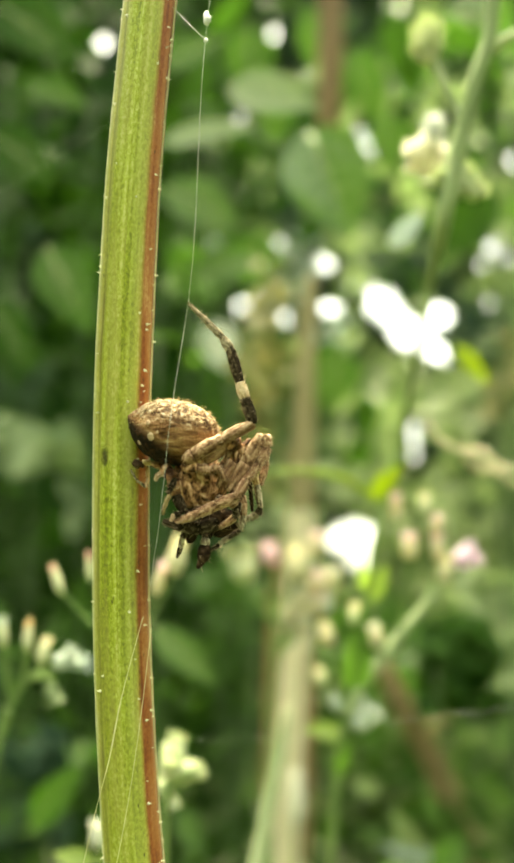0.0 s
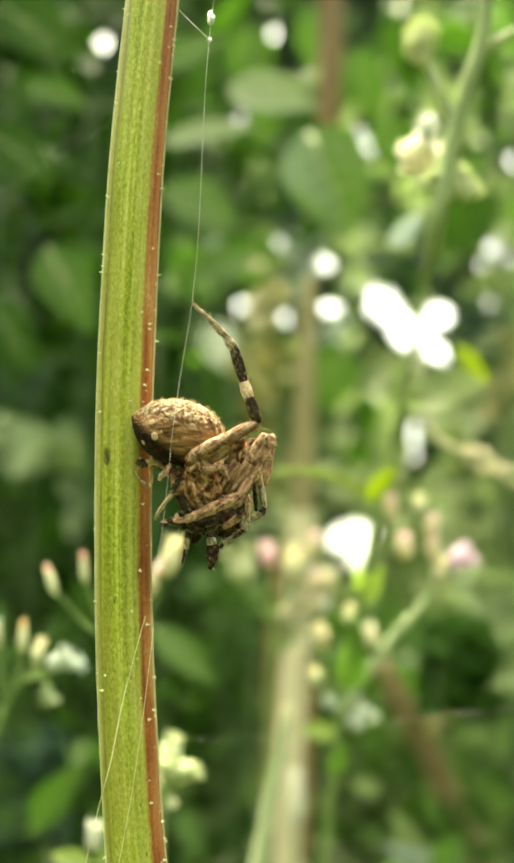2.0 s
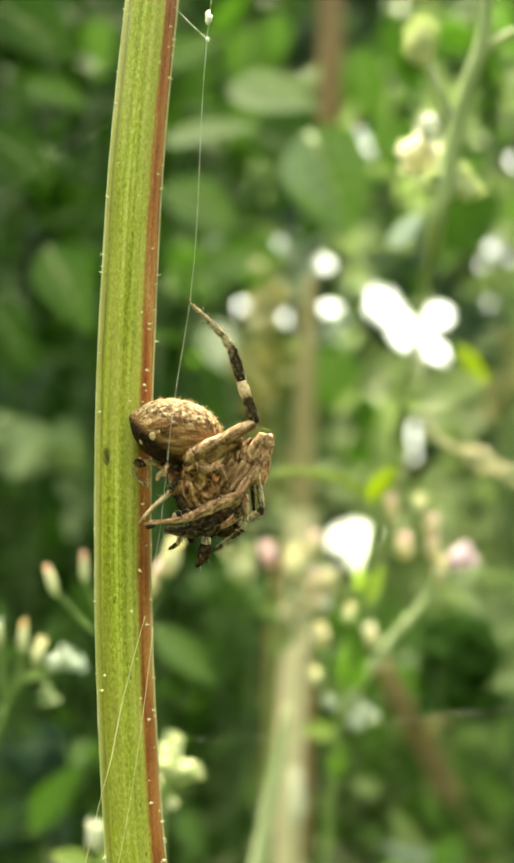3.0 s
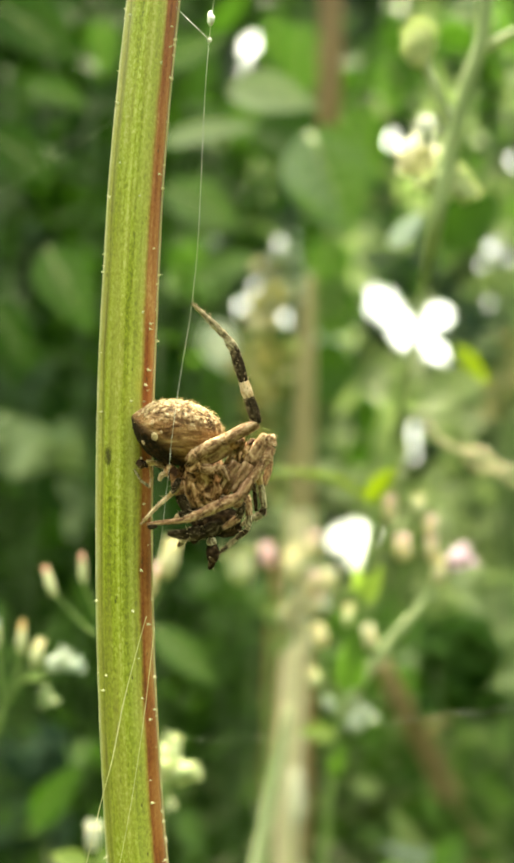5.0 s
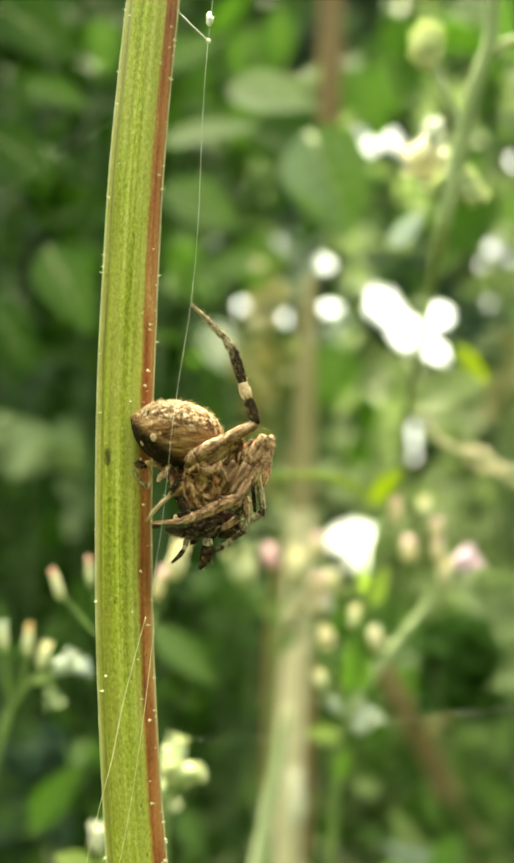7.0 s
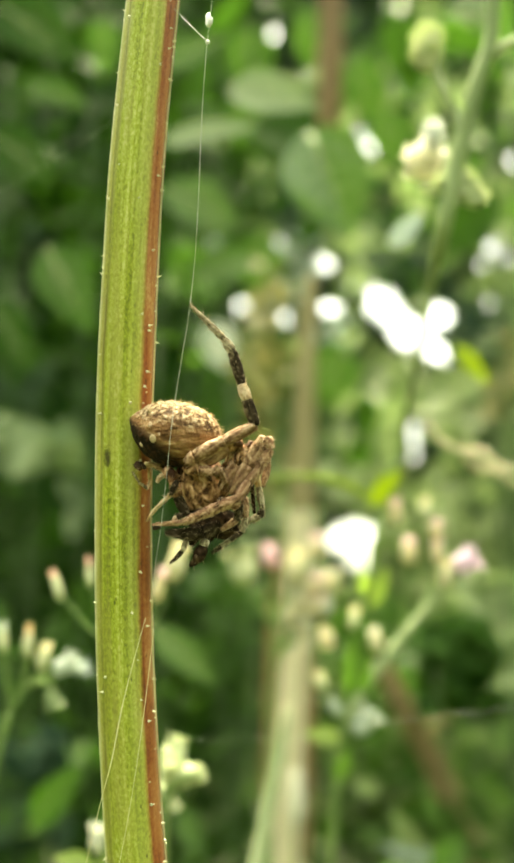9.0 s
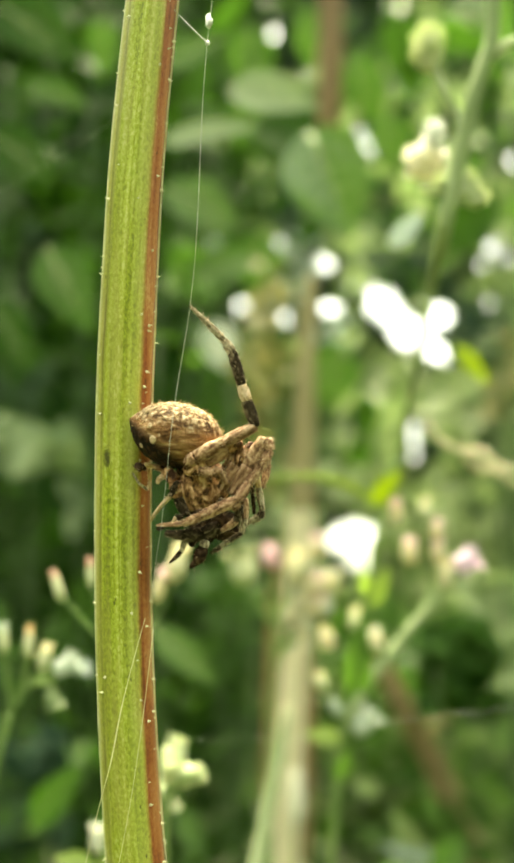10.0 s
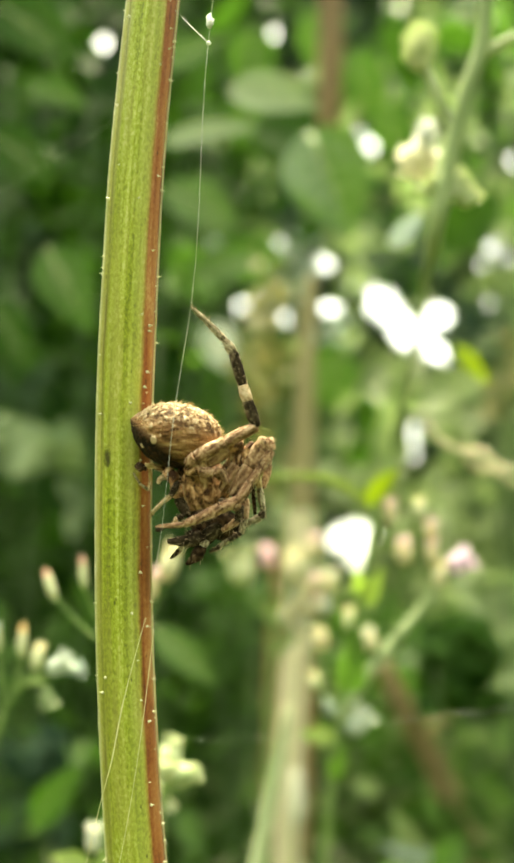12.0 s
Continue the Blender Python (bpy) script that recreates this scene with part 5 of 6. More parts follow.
for px, pz, rr in ((-1.9, -0.5, 0.32), (-3.05, -1.05, 0.2), (-2.15, 0.75, 0.22), (-1.3, -0.1, 0.12)):
    c = on_abdomen(px, pz)
    nrm = Vector((c.x / 16, c.y / 9, c.z / 9)).normalized()
    ob = part("pale_spot", add_blob(Shell(), (0, 0, 0), (rr * MM, rr * 1.15 * MM, 0.08 * MM), rings=6, seg=12, lump=0.2, seed=px), M_CREAM, abdomen)
    ob.matrix_basis = Matrix.Translation(c * MM) @ nrm.to_track_quat("Z", "Y").to_matrix().to_4x4()
hair = random.Random(11)
fk = Shell()
for k in range(360):
    th, ph = hair.uniform(0.15, math.pi - 0.15), hair.uniform(0.25, math.pi - 0.2)
    if hair.random() > (math.sin(th) - 0.25) * 1.15:
        continue
    c = axis * (-4.05 * math.cos(ph)) + lift * (math.sin(th) * math.sin(ph) * 2.95 * (1 - 0.1 * ph / math.pi)) + Vector((0, math.cos(th) * math.sin(ph) * 3.0, 0))
    nrm = Vector((c.x / 16, c.y / 9, c.z / 9)).normalized()
    add_blob(fk, c * MM, (hair.uniform(0.13, 0.30) * MM, hair.uniform(0.10, 0.20) * MM, 0.07 * MM), nrm.to_track_quat("Z", "Y").to_matrix() @ Matrix.Rotation(hair.uniform(0, 3), 3, "Z"), 4, 7, 0.5, k)
tagged(part("speckling", fk, M_FLECK, abdomen, "cream scales on the back"), kind="stuff")
br = Shell()
for k in range(520):
    th, ph = hair.uniform(0, math.pi), hair.uniform(0.1, math.pi - 0.1)
    p = axis * (-4.0 * math.cos(ph)) + lift * (math.sin(th) * math.sin(ph) * 2.85) + Vector((0, math.cos(th) * math.sin(ph) * 2.9, 0))
    n_out = (p.normalized() + Vector((hair.uniform(-.4, .4), hair.uniform(-.4, .4), hair.uniform(-.2, .4)))).normalized()
    ln = hair.uniform(0.12, 0.45)
    add_tube(br, [p * MM, (p + n_out * ln * 0.6) * MM, (p + n_out * ln + axis * 0.12) * MM], [0.022 * MM, 0.016 * MM, 0.004 * MM], 4)
tagged(part("bristles", br, M_YELLOW, abdomen), kind="stuff")
for k, (dx, dz) in enumerate(((-0.1, -0.15), (0.12, -0.35), (0.05, 0.0))):
    part("spinneret", add_blob(Shell(), mm((-3.7 + dx, -0.5 + k * 0.4, 0.35 + dz)), (0.22 * MM, 0.22 * MM, 0.4 * MM), Matrix.Rotation(radians(-60), 3, "Y"), 6, 8), M_DARK, abdomen)

# front body
car = add_blob(Shell(), (0, 0, 0), (2.5 * MM, 2.3 * MM, 2.9 * MM), Matrix.Rotation(radians(-14), 3, "Y"), 22, 28, 0.10, 2.0)
carapace = part("cephalothorax", car, M_BROWN, spider, "mottled red-brown front body")
carapace.location = mm((-0.24, 0.60, -2.03))
fc = add_blob(Shell(), (0, 0, 0), (2.5 * MM, 1.7 * MM, 1.5 * MM), Matrix.Rotation(radians(12), 3, "Y"), 14, 20, 0.2, 5.0)
face = part("head", fc, M_HEAD, spider, "dark head")
face.location = mm((0.81, -0.20, -5.18))
for k, s in enumerate(((-0.81, -1.20, -6.26), (0.65, -1.00, -5.99))):
    ob = part("chelicera", add_blob(Shell(), (0, 0, 0), (0.55 * MM, 0.6 * MM, 1.0 * MM), Matrix.Rotation(radians(15), 3, "Y"), 8, 10, 0.1, k), M_HEAD, spider)
    ob.location = mm(s)


SEGMENTS = ("leg", "femur", "patella", "tibia", "metatarsus", "tarsus")


def limb(points, radii, mats, name="leg", label="", hairs=0, seed=1, flat=1.0):
    """A jointed limb. The first segment is the part itself, the following ones its sub-parts."""
    rr = random.Random(seed)
    root = mm(points[0])
    first = None
    for k in range(len(points) - 1):
        a, b = mm(points[k]), mm(points[k + 1])
        ra, rb = radii[k] * MM, radii[k + 1] * MM
        stops = (-0.03, 0.0, 0.05, 0.12, 0.25, 0.4, 0.55, 0.7, 0.83, 0.92, 0.97, 1.0, 1.03)
        swell = (0.55, 0.82, 0.93, 0.98, 1.04, 1.10, 1.11, 1.07, 1.0, 1.03, 1.0, 0.88, 0.55)
        pts = [a.lerp(b, t) for t in stops]
        mid = [w * (ra + (rb - ra) * min(1.0, max(0.0, t))) for t, w in zip(stops, swell)]
        sh = add_tube(Shell(), pts, mid, 16, root, rough=0.12, facing=(0, -1, 0), flat=flat)
        ob = part(name if k == 0 else SEGMENTS[min(k, 5)], sh, mats[k], spider if k == 0 else first)
        if k == 0:
            ob.location = root
            first = ob
    if label:
        tagged(first, label)
    if hairs:
        hs, dk = Shell(), Shell()
        for h in range(hairs * 9):
            k = rr.randrange(len(points) - 1)
            a, b = mm(points[k]), mm(points[k + 1])
            t = rr.random()
            r = (radii[k] * (1 - t) + radii[k + 1] * t) * MM
            w = (b - a).normalized()
            o = any_way()
            o = (o - w * o.dot(w)).normalized()
            p = a.lerp(b, t) + o * r * 0.9 - root
            long = h % 9 == 0 and r > 0.0002
            ln = (rr.uniform(0.3, 0.6) if long else rr.uniform(0.10, 0.24)) * MM
            add_tube(hs if rr.random() < 0.48 else dk, [p, p + (o + w * rr.uniform(0.4, 1.1)).normalized() * ln], [(0.024 if long else 0.017) * MM, 0.004 * MM], 3)
        tagged(part("bristles", hs, M_CREAM, first), kind="stuff")
        tagged(part("bristle_coat", dk, M_DARK, first), kind="stuff")
    return first


# the raised leg that holds the thread
leg_up = limb([(-1.43, -2.20, 0.17), (-0.61, -2.70, 0.87), (2.01, -3.00, 2.22), (4.70, -3.20, 3.56), (3.94, -3.20, 5.78), (3.50, -3.20, 7.16), (2.69, -3.20, 10.00), (1.97, -3.20, 11.06), (0.29, -3.20, 12.79), (-1.01, -3.20, 14.03)], [0.44, 0.60, 0.54, 0.46, 0.50, 0.43, 0.46, 0.32, 0.24, 0.10],
              [M_LEG, M_LEG, M_UPPER, M_DARK, M_CREAM, M_DARK, M_GREY, M_GREY, M_GREY], label="raised leg with dark and cream bands", hairs=110, seed=2)
# folded legs at the side of the body
leg_second = limb([(-1.56, -1.70, -0.43), (0.22, -2.10, 0.46), (2.17, -2.20, 1.73), (3.53, -1.90, 2.02)], [0.5, 0.72, 0.75, 0.4], [M_BROWN, M_FEMUR, M_BROWN], label="dark brown leg under the raised one", hairs=50, seed=31)
leg_fold = limb([(2.56, -2.00, -2.47), (4.12, -2.30, -0.02), (5.58, -2.30, 2.46), (5.96, -2.50, 1.44), (5.19, -2.80, -0.00), (3.26, -3.00, -2.59)], [0.5, 0.78, 0.62, 0.46, 0.40, 0.36], [M_FEMUR, M_LEG, M_LEG, M_LEG, M_LEG], label="folded brown leg with a broad upper part", hairs=90, seed=3, flat=0.75)
leg_thigh = limb([(1.66, -1.60, -2.10), (3.04, -1.90, 0.16), (4.51, -1.90, 2.02)], [0.5, 0.7, 0.42], [M_FEMUR, M_BROWN], label="reddish brown leg pressed to the body", hairs=40, seed=21)
leg_slim = limb([(1.37, -1.60, -1.22), (2.16, -1.80, 0.16), (2.94, -1.80, 1.43)], [0.3, 0.36, 0.2], [M_BROWN, M_LEG], label="slim brown leg between the others", hairs=20, seed=32)
leg_bar = limb([(4.13, -2.90, -1.36), (3.17, -3.10, -2.88), (1.54, -3.20, -3.55), (-0.10, -3.20, -4.32), (-1.68, -3.20, -4.94)], [0.42, 0.46, 0.50, 0.42, 0.30], [M_FEMUR, M_LEG, M_LEG, M_LEG], label="mottled leg drawn across the face", hairs=80, seed=4)
leg_hook = limb([(4.58, -0.90, 0.05), (4.97, -1.00, -1.92), (5.32, -1.10, -3.99), (5.07, -1.10, -4.58), (4.09, -1.20, -4.97), (3.20, -1.30, -5.55)], [0.30, 0.30, 0.26, 0.36, 0.24, 0.14], [M_YELLOW, M_GREY, M_DARK, M_GREY, M_GREY], label="thin hooked leg with a dark joint", hairs=40, seed=5)
leg_hook2 = limb([(4.28, -0.60, -0.96), (4.43, -0.60, -2.49), (4.58, -0.60, -4.33)], [0.18, 0.2, 0.14], [M_DARK, M_DARK], label="thin dark leg", hairs=20, seed=22)
leg_chain = limb([(3.72, -1.80, -2.87), (3.82, -2.00, -4.61), (3.53, -2.00, -5.88), (2.46, -2.00, -6.56), (1.68, -2.00, -7.15), (0.80, -1.90, -7.74)], [0.36, 0.3, 0.22, 0.2, 0.2, 0.12], [M_LEG, M_GREY, M_DARK, M_GREY, M_DARK], label="thin banded leg bent under the face", hairs=50, seed=23)
leg_side = limb([(1.68, 0.60, -2.03), (3.68, 1.00, -0.54), (5.41, 1.20, 1.68), (5.81, 0.80, -0.33), (5.30, 0.60, -2.03)], [0.6, 0.6, 0.45, 0.36, 0.26], [M_BROWN, M_BROWN, M_LEG, M_LEG], label="brown leg folded behind", hairs=40, seed=6)
leg_inner = limb([(-1.34, -2.00, -0.42), (-0.25, -2.40, -0.21), (0.92, -2.50, -0.69), (1.61, -2.60, -0.20), (2.23, -2.50, -1.46)], [0.42, 0.5, 0.4, 0.34, 0.24], [M_BROWN, M_LEG, M_LEG, M_FEMUR], label="short brown leg folded on the body", hairs=50, seed=7)
leg_low = limb([(1.40, -2.40, -3.07), (2.58, -2.70, -3.48), (3.35, -2.60, -3.39), (3.05, -2.40, -4.77), (1.69, -2.20, -5.66)], [0.4, 0.45, 0.36, 0.32, 0.22], [M_DARK, M_LEG, M_DARK, M_LEG], label="dark leg folded under the face", hairs=40, seed=8)
leg_under = limb([(1.57, -1.60, -5.33), (0.02, -2.00, -5.98), (-1.52, -2.20, -6.05), (-3.28, -2.10, -5.87)], [0.6, 0.62, 0.55, 0.2], [M_DARK, M_DARK, M_DARK], label="dark brown leg held below the face", hairs=40, seed=24)
leg_front = limb([(-2.37, -1.40, -2.17), (-3.15, -1.50, -2.85), (-4.21, -1.60, -3.73), (-5.29, -1.60, -4.80), (-5.75, -1.50, -5.40)], [0.26, 0.21, 0.19, 0.16, 0.07], [M_YELLOW, M_CREAM, M_CREAM, M_YELLOW], label="slender pale leg reaching to the stalk", hairs=24, seed=9)
# the last joint of the leg across the face, free to turn
BAR_END = mm((-1.68, -3.20, -4.94)) - leg_bar.location
bar_tip = part("tarsus", add_tube(Shell(), [Vector(p) * MM for p in ((0.05, 0, 0), (-0.6, 0, -0.06), (-1.7, 0, -0.14), (-2.7, 0, -0.2), (-3.3, 0, -0.26))], [0.24 * MM, 0.27 * MM, 0.23 * MM, 0.17 * MM, 0.07 * MM], 12, rough=0.15), M_UPPER, leg_bar)
bar_tip.location = BAR_END
claw_tuft = part("claw_tuft", add_blob(Shell(), Vector((-2.8, 0, -0.5)) * MM, (0.45 * MM, 0.3 * MM, 0.22 * MM), rings=8, seg=10, lump=0.5), M_DARK, leg_bar)
claw_tuft.location = BAR_END
dark_knee = limb([(-2.24, -1.80, -1.32), (-2.51, -2.00, -1.89), (-2.85, -2.00, -2.62)], [0.22, 0.30, 0.18], [M_DARK, M_DARK], label="dark knee above the pale leg", hairs=12, seed=41)
leg_olive = limb([(-3.44, -0.60, -0.28), (-2.52, -0.90, -1.35), (-2.31, -1.00, -2.83), (-1.52, -1.00, -4.41)], [0.5, 0.6, 0.5, 0.4], [M_BROWN, M_BROWN, M_DARK], label="olive brown leg behind the thread", hairs=24, seed=25)
leg_back = limb([(-2.92, 0.20, -0.51), (-3.72, 0.20, -0.31), (-4.60, 0.00, 0.00), (-5.40, 0.00, 0.05), (-5.63, -0.10, -0.25), (-6.21, 0.10, 0.10)], [0.35, 0.33, 0.25, 0.26, 0.40, 0.30], [M_BROWN, M_LEG, M_YELLOW, M_HEAD, M_HEAD], label="hind leg gripping the stalk", hairs=24, seed=10)
leg_back2 = limb([(-2.35, -0.60, -1.07), (-3.42, -0.80, -0.96), (-3.90, -0.90, -1.01), (-4.16, -0.80, -1.56)], [0.3, 0.2, 0.26, 0.14], [M_DARK, M_CREAM, M_CREAM], label="pale short leg end", hairs=16, seed=12)
leg_clasp = limb([(-5.07, 0.60, -0.32), (-4.98, 0.70, -1.44), (-5.17, 0.60, -2.24), (-5.95, 0.40, -1.62), (-6.55, 0.40, -0.62)], [0.14, 0.16, 0.16, 0.1, 0.06], [M_YELLOW, M_CREAM, M_GREY, M_GREY], label="thin leg tip on the stalk", hairs=10, seed=13)
tip_white = limb([(-1.70, -2.40, -4.38), (-2.27, -2.50, -4.47), (-2.61, -2.50, -5.05)], [0.2, 0.24, 0.12], [M_DARK, M_CREAM], "palp", "pale tip of a feeler", 8, 26)
palp_a = limb([(-1.11, -1.80, -5.71), (-1.42, -2.20, -6.60), (-1.81, -2.20, -7.52), (-2.40, -2.10, -8.12), (-3.00, -2.00, -8.62)], [0.26, 0.26, 0.23, 0.20, 0.10], [M_DARK, M_GREY, M_DARK, M_DARK], "palp", "dark feeler with a pale joint", 10, 14)
palp_b = limb([(0.60, -1.80, -5.91), (0.28, -2.20, -6.45), (0.04, -2.20, -7.03), (-0.36, -2.10, -7.87), (-0.76, -2.00, -8.42), (-1.30, -1.90, -8.83)], [0.30, 0.34, 0.44, 0.60, 0.34, 0.14], [M_DARK, M_GREY, M_HEAD, M_HEAD, M_HEAD], "palp", "fat dark feeler with a pale joint", 5, 15)

# ---- silk ----
SILK_BASE = Vector((-0.00432, 0.06938, 0.6497))
silk = thing("silk_thread", SILK_BASE, "fine pale silk thread stretched past the stalk", "silk")
R = 0.000023
part("strand", tube([(-0.00375, 0.06827, 0.65496), (-0.00437, 0.06939, 0.64965), (-0.00586, 0.07416, 0.62725), (-0.00715, 0.07585, 0.61926), (-0.00759, 0.07655, 0.61598), (-0.00792, 0.07727, 0.61260), (-0.00816, 0.07770, 0.61058), (-0.00844, 0.07850, 0.60826), (-0.00888, 0.07950, 0.60594), (-0.00933, 0.08109, 0.60328)], [R], 6, SILK_BASE, 6), M_STRAND, silk)
part("side_strand", tube([(-0.00768, 0.07283, 0.65561), (-0.00576, 0.07089, 0.65222), (-0.00432, 0.06938, 0.6497)], [R], 6, SILK_BASE, 6), M_STRAND, silk)
kn = add_blob(Shell(), (0, 0, 0), (0.00019, 0.00017, 0.00022), rings=8, seg=10, lump=0.4)
part("knot", kn, M_SILK, silk)
fl = add_blob(Shell(), Vector((-0.00423, 0.06898, 0.65158)) - SILK_BASE, (0.00034, 0.0003, 0.00065), rings=10, seg=12, lump=0.55, seed=4)
part("fluff", fl, M_SILK, silk, "white tuft caught on the thread")

SILK_LOW = Vector((-0.01026, 0.08342, 0.59952))
silk_low = thing("silk_thread", SILK_LOW, "pale silk threads slanting down across the stalk", "silk")
part("strand", tube([(-0.0101, 0.08352, 0.6005), (-0.01136, 0.0842, 0.59585), (-0.0121, 0.08472, 0.59292), (-0.01323, 0.08608, 0.58751), (-0.0141, 0.08713, 0.5845), (-0.01606, 0.08929, 0.57672)], [R * 1.3, R * 1.4, R * 3.0, R * 1.4, R * 1.3], 6, SILK_LOW, 8), M_SHINESILK, silk_low)
part("strand", tube([(-0.00939, 0.08414, 0.59951), (-0.01027, 0.08519, 0.59168), (-0.01136, 0.08665, 0.58434), (-0.01276, 0.08821, 0.577)], [R * 1.4, R * 1.1], 6, SILK_LOW, 8), M_SHINESILK, silk_low)

FAR_SILK = Vector((-0.01885, 0.10424, 0.66273))
silk_far = thing("silk_thread", FAR_SILK, "thin silk thread slanting behind the stalk", "silk")
part("strand", tube([(-0.01532, 0.10377, 0.66494), (-0.02591, 0.10523, 0.65803), (-0.0358, 0.10644, 0.65237)], [R * 0.5], 6, FAR_SILK, 6), M_STRAND, silk_far)
for a, b, c in (((-0.02874, 0.10465, 0.66079), (-0.02627, 0.10491, 0.65955), (-0.02238, 0.1045, 0.66148)), ((-0.02768, 0.10538, 0.65734), (-0.02591, 0.10482, 0.65996), (-0.02394, 0.10457, 0.66114)), ((-0.02945, 0.10501, 0.65907), (-0.02662, 0.10509, 0.65872), (-0.02415, 0.10526, 0.65789)), ((-0.02676, 0.10465, 0.66079), (-0.0262, 0.10501, 0.65907), (-0.02521, 0.10545, 0.65699))):
    part("loose_strand", tube([a, b, c], [R * 0.45], 6, FAR_SILK, 6), M_STRAND, silk_far)
BACK_SILK = Vector((0.0178, 0.13597, 0.58557))
silk_back = thing("silk_thread", BACK_SILK, "long silk thread running level behind the spider", "silk")
part("strand", tube([(-0.04047, 0.13659, 0.58268), (-0.01333, 0.13649, 0.58315), (0.00742, 0.1363, 0.58401), (0.0178, 0.13597, 0.58557), (0.04095, 0.13539, 0.5883)], [R * 0.2, R * 0.25, R * 0.4, R * 0.65, R * 0.65], 6, BACK_SILK, 6), M_STRAND, silk_back)



# ---- what moves ----
def sway(ob, rows, step):
    """Shifts to the side and up, in steps of so many metres."""
    home = ob.matrix_world.copy()
    walk(ob, [(t, Matrix.Translation(RIGHT * (a * step) - UP * (b * step)) @ home) for t, a, b in rows])


def swing(ob, rows):
    """Turns of a limb about its root, in degrees, round the depth axis and the upright one."""
    home = ob.location.copy()
    walk(ob, [(t, Matrix.Translation(home) @ pose(0, 0, 0, 0, a, b)) for t, a, b in rows])


def motions():
    bpy.context.view_layer.update()
    stalk_rows = [(0, -6, 1), (0.5, -4, 0), (1, -2, 0), (1.5, -2.5, 0), (2, -2, 0), (2.5, -1.5, -0.3), (3, -2.5, 0), (4, -1, 0), (5, 0, -0.3), (6, 0, 0), (6.5, 0, 0), (7, -1, 1), (8, -1.3, 2), (9, -1.5, 2.7), (9.5, -2, 3), (10.5, -2.3, 3.2), (11.5, -1.5, 3.2), (12, -1.5, 3.2)]
    sway(stem, stalk_rows, 0.000052)
    sway(silk_low, stalk_rows, 0.00005)
    spider_rows = [(0, -3, 1), (0.5, 0, 0), (1, 0, 0), (1.5, 0, 0), (2, 4, 0.5), (2.5, 3.5, -0.2), (3, 0, 0), (4, 2, 0.5), (5, 4, 1), (5.5, 3, 1), (6, 4.5, 2.5), (6.5, 4.5, 2.5), (7, 2, 2.5), (8, 1, 3.5), (9, 0.5, 4.5), (9.5, 0.5, 5.5), (10.5, 0.5, 6.5), (11, 1.5, 6.5), (12, 2, 6.5)]
    sway(spider, spider_rows, 0.00005)
    sway(silk, spider_rows, 0.000048)
    weed_rows = [(0, 3, -6), (0.5, -8, -4), (1, 0, -5), (1.5, -9, -3.5), (2, -6, -5), (2.5, -6, -4), (3, -5.5, -5), (4, -7, -4), (5, -8, -3), (5.5, 0, 0), (6, 0, 0), (6.5, 2, 1), (7, 3, 1), (8, 3, 2), (9, 3, 3), (9.5, 2, 3), (10, 4, 3.5), (10.5, 2, 3), (11, 3, 3.5), (11.5, -4, 2.5), (12, -7, 2.5)]
    for plant, gain in ((weed_pink, 1.0), (weed_left, 0.95), (weed_edge, 0.9), (weed_low, 0.5), (weed_mid, 0.6)):
        sway(plant, weed_rows, 0.000125 * gain)
    sway(wind_top, [(0, 0, 0), (4.3, 0, 0), (4.75, 95, -6), (6.05, 92, 0), (6.5, 10, 2), (8, 0, 0), (12, 4, 0)], 0.00061)
    sway(wind_disc, [(0, 72, 0), (2.0, 68, 0), (2.6, 22, 4), (3.2, 0, 0), (6.6, 0, 0), (7.6, 40, 0), (9, 62, 0), (9.5, 52, 0), (10.4, 75, 0), (12, 70, 0)], 0.00064)
    sway(wind_corner, [(0, -70, 0), (2.0, -66, 0), (2.6, -26, 2), (3.2, 0, 0), (8, 4, 0), (11.0, 0, 0), (11.6, -60, 0), (12, -72, 0)], 0.00064)
    sway(wind_gap, [(0, 0, -100), (3.2, 0, -100), (4.5, 0, -8), (6.7, 0, 0), (7.1, 4, -85), (9, 0, -90), (12, 0, -100)], 0.00061)
    sway(wind_side, [(0, 0, 0), (3.4, 0, 0), (4.6, 4, -105), (7.4, 2, -100), (8.6, 0, -30), (9.4, 0, 0), (11.2, 0, -8), (12, 2, -20)], 0.00057)
    sway(wind_low, [(0, 4, 128), (3.3, 0, 125), (4.5, 0, 0), (6.4, 2, 2), (7.0, 0, 120), (9, 2, 125), (12, 0, 128)], 0.00057)
    sway(wind_mid, [(0, -130, -8), (3.3, -128, -6), (4.5, 0, 0), (5.4, 2, 0), (5.9, -120, 0), (9, -125, -4), (12, -130, -8)], 0.00058)
    sway(wind_small, [(0, 0, 0), (4.6, 0, 0), (5.3, -66, 0), (7.2, -62, 0), (8.4, -4, 0), (12, 0, 0)], 0.00064)
    sway(wind_pair, [(0, 66, 0), (1.6, 62, 0), (2.4, 18, 0), (3.2, 4, 0), (8, 0, 0), (12, 3, 0)], 0.00064)
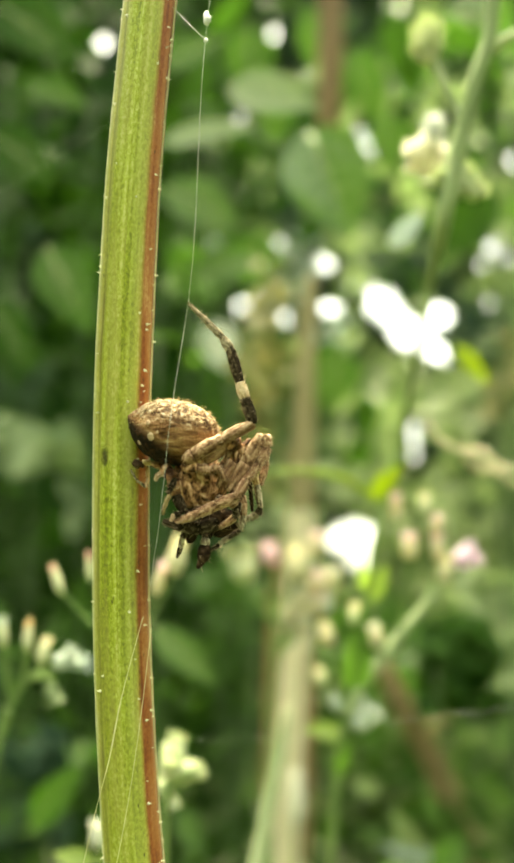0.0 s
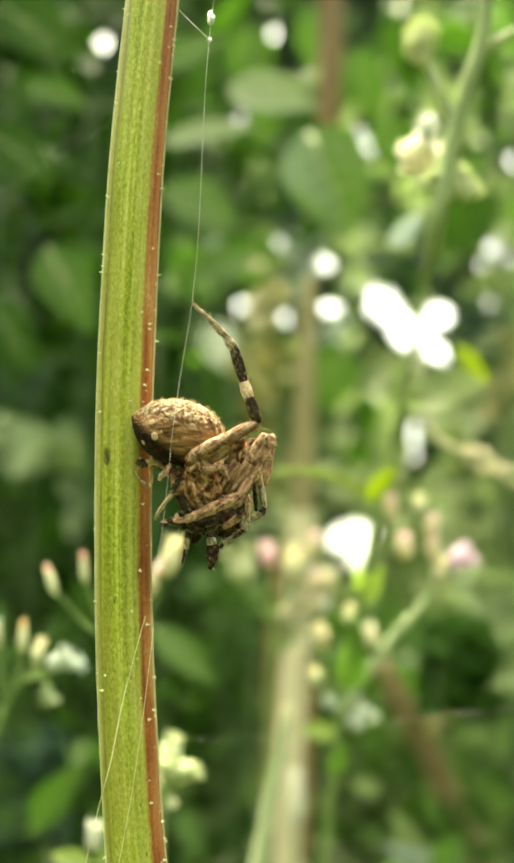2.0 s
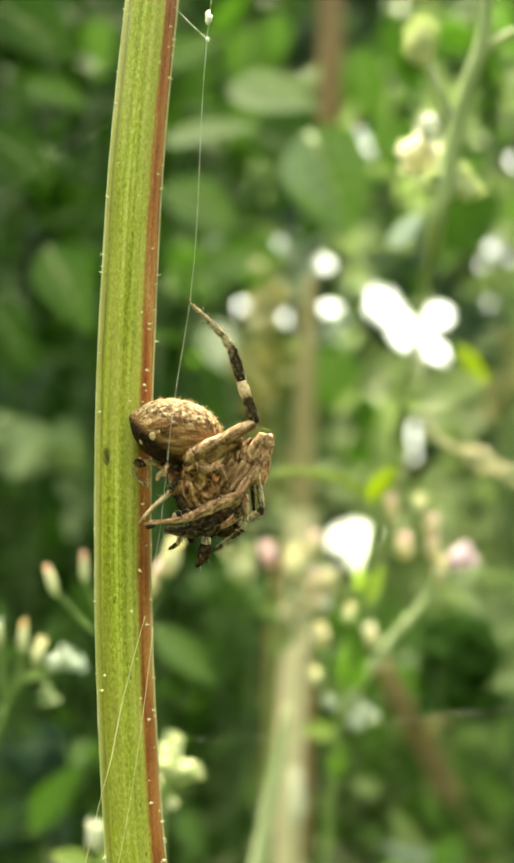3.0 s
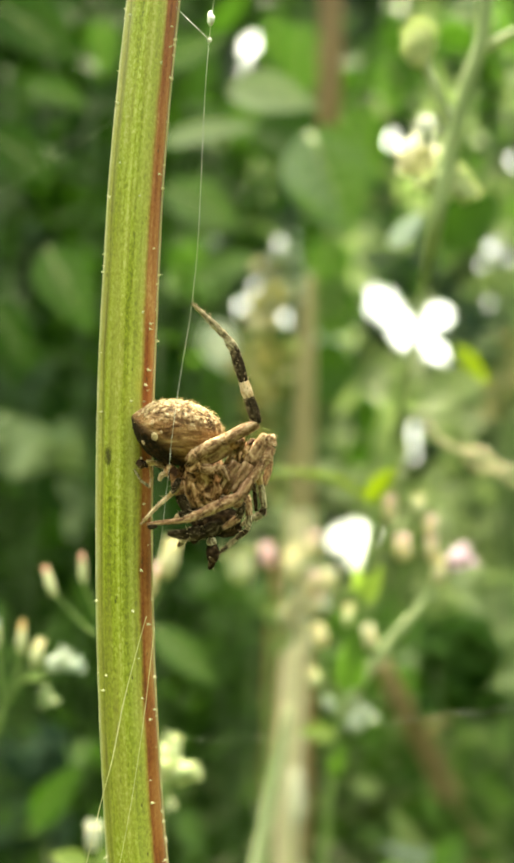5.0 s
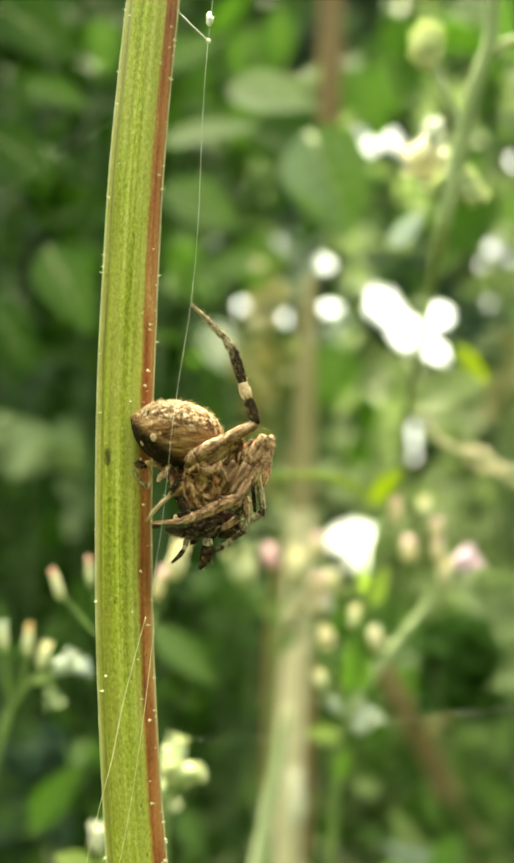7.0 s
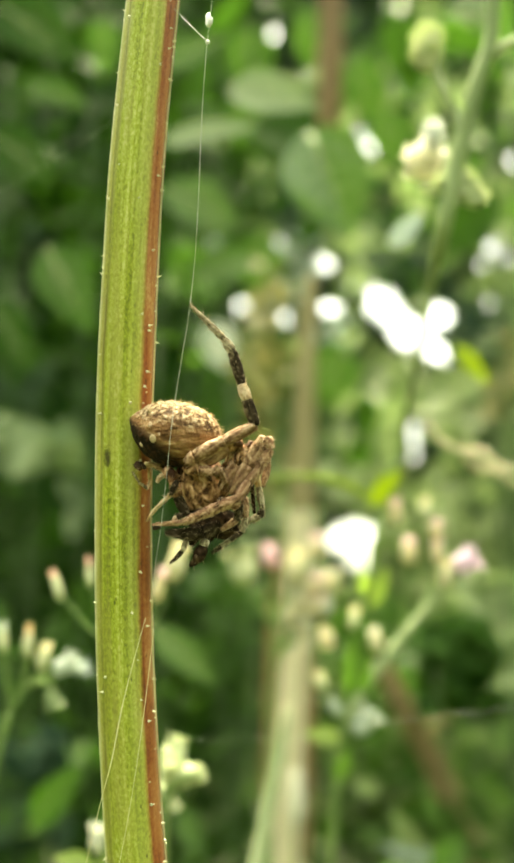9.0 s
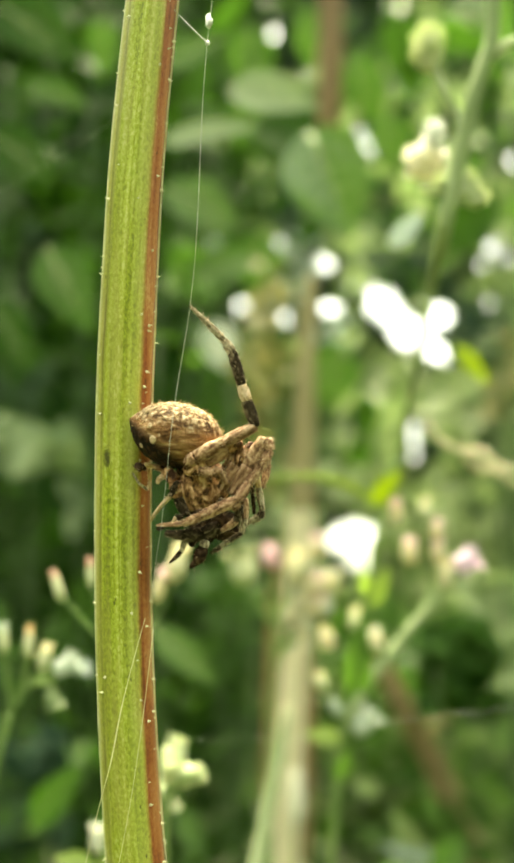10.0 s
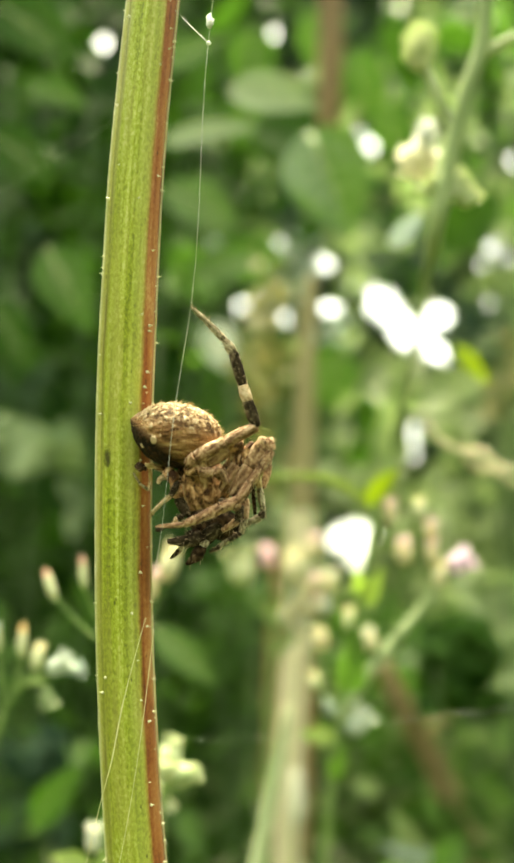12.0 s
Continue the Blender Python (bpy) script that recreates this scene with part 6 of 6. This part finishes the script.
    swing(leg_front, [(0, 7.8, -70.4), (0.2, 4.5, -48.3), (0.5, 2.4, -62.6), (0.8, 2.4, -59.9), (1, 2.4, -23.0), (1.3, 2.4, -42.3), (1.5, 2.4, -20.9), (1.8, 2.7, -0.0), (2, 1.2, -49.2), (2.3, 2.4, -2.2), (2.5, 1.0, -2.0), (2.8, -0.1, -28.7), (3, -0.8, -2.6), (3.2, -1.6, -35.9), (4.8, -4.8, -2.8), (5, -1.3, -0.0), (5.3, -2.5, -33.0), (5.5, 0.0, -37.1), (5.8, -6.2, -19.6), (6, -13.6, -3.4), (6.3, -5.5, -1.1), (6.5, -3.9, -57.6), (6.8, -1.3, -47.0), (7, 1.2, -33.0), (7.2, 0.6, -52.1), (8.8, 2.7, -47.5), (9, 2.8, -37.2), (9.5, 3.6, -44.0), (10, 4.0, -46.6), (10.5, 3.6, -35.4), (11, 2.8, -38.9), (11.5, 2.0, -41.0), (12, 9.6, -46.9)])
    swing(leg_bar, [(0, 0, 0), (6, 0.5, 0), (12, -0.5, 0)])
    tip_rows = [(0, -2.0, -66.8), (0.2, -2.0, -41.8), (0.5, -2.0, -60.0), (0.8, -2.0, -56.9), (1, -2.0, -0.0), (1.3, -2.0, -36.6), (1.5, -2.0, -0.0), (1.8, -2.0, -0.0), (2, -2.0, -45.8), (2.3, -2.0, -0.0), (2.5, -2.0, -0.0), (2.8, -2.0, -23.8), (3, -2.0, -0.0), (3.2, -2.0, -34.5), (4.8, -2.0, -15.8), (5, -2.0, -0.0), (5.3, -2.0, -32.9), (5.5, -2.0, -33.6), (5.8, -2.0, -28.7), (6, -2.0, -38.7), (6.3, -2.0, -18.7), (6.5, -2.0, -58.5), (6.8, -2.0, -45.8), (7, -2.0, -26.6), (7.2, -2.0, -49.5), (8.8, -2.0, -42.5), (9, -2.0, -29.4), (9.5, -2.0, -37.3), (10, -2.0, -40.1), (10.5, -2.0, -25.6), (11, -2.0, -31.7), (11.5, -2.0, -35.5), (12, -2.0, -35.1)]
    swing(bar_tip, tip_rows)
    swing(claw_tuft, tip_rows)
    swing(leg_under, [(0, 9, 0), (1, 10, 0), (1.5, 8, 0), (2, 10, 0), (3, 0, 0), (4, -1, 0), (5, -4, 0), (5.5, 0, 0), (6, 2, 0), (7, 1, 0), (9, 0, 0), (10.5, 0, 0), (11.5, -4, 0), (12, -9, 0)])
    swing(palp_a, [(0, 1.4, -60.4), (0.5, 4.2, -64.0), (1, 2.0, -2.3), (1.5, 4.2, -36.0), (2, -11.3, -52.8), (2.5, 20.8, -45.5), (3, 18.0, -44.0), (5, 24.0, -63.3), (5.5, 22.0, -63.7), (6, 23.5, -73.0), (6.5, 23.5, -65.8), (7, -3.7, -2.3), (9, -2.0, -3.4), (9.5, 0.7, -35.1), (10.5, -0.5, -3.1), (11.5, -0.7, -33.9), (12, 8.6, -38.9)])
    swing(palp_b, [(0, -18, 0), (0.5, -22, 0), (1, -15, 0), (1.5, -16, 0), (2, -30, 0), (2.5, -28, 0), (3, -14, 0), (5, -30, 0), (5.5, -20, 0), (6, -32, 0), (6.5, -28, 0), (7, -17, 0), (9, -3, 0), (9.5, -7, 0), (10.5, 0, 0), (11.5, -7, 0), (12, 5, 0)])
    swing(leg_chain, [(0, 0, 0), (1.5, 0, 0), (3, -2, 0), (5, -5, 0), (6, -3, 0), (7, -2, 0), (9, 0, 0), (12, 3, 0)])


motions()
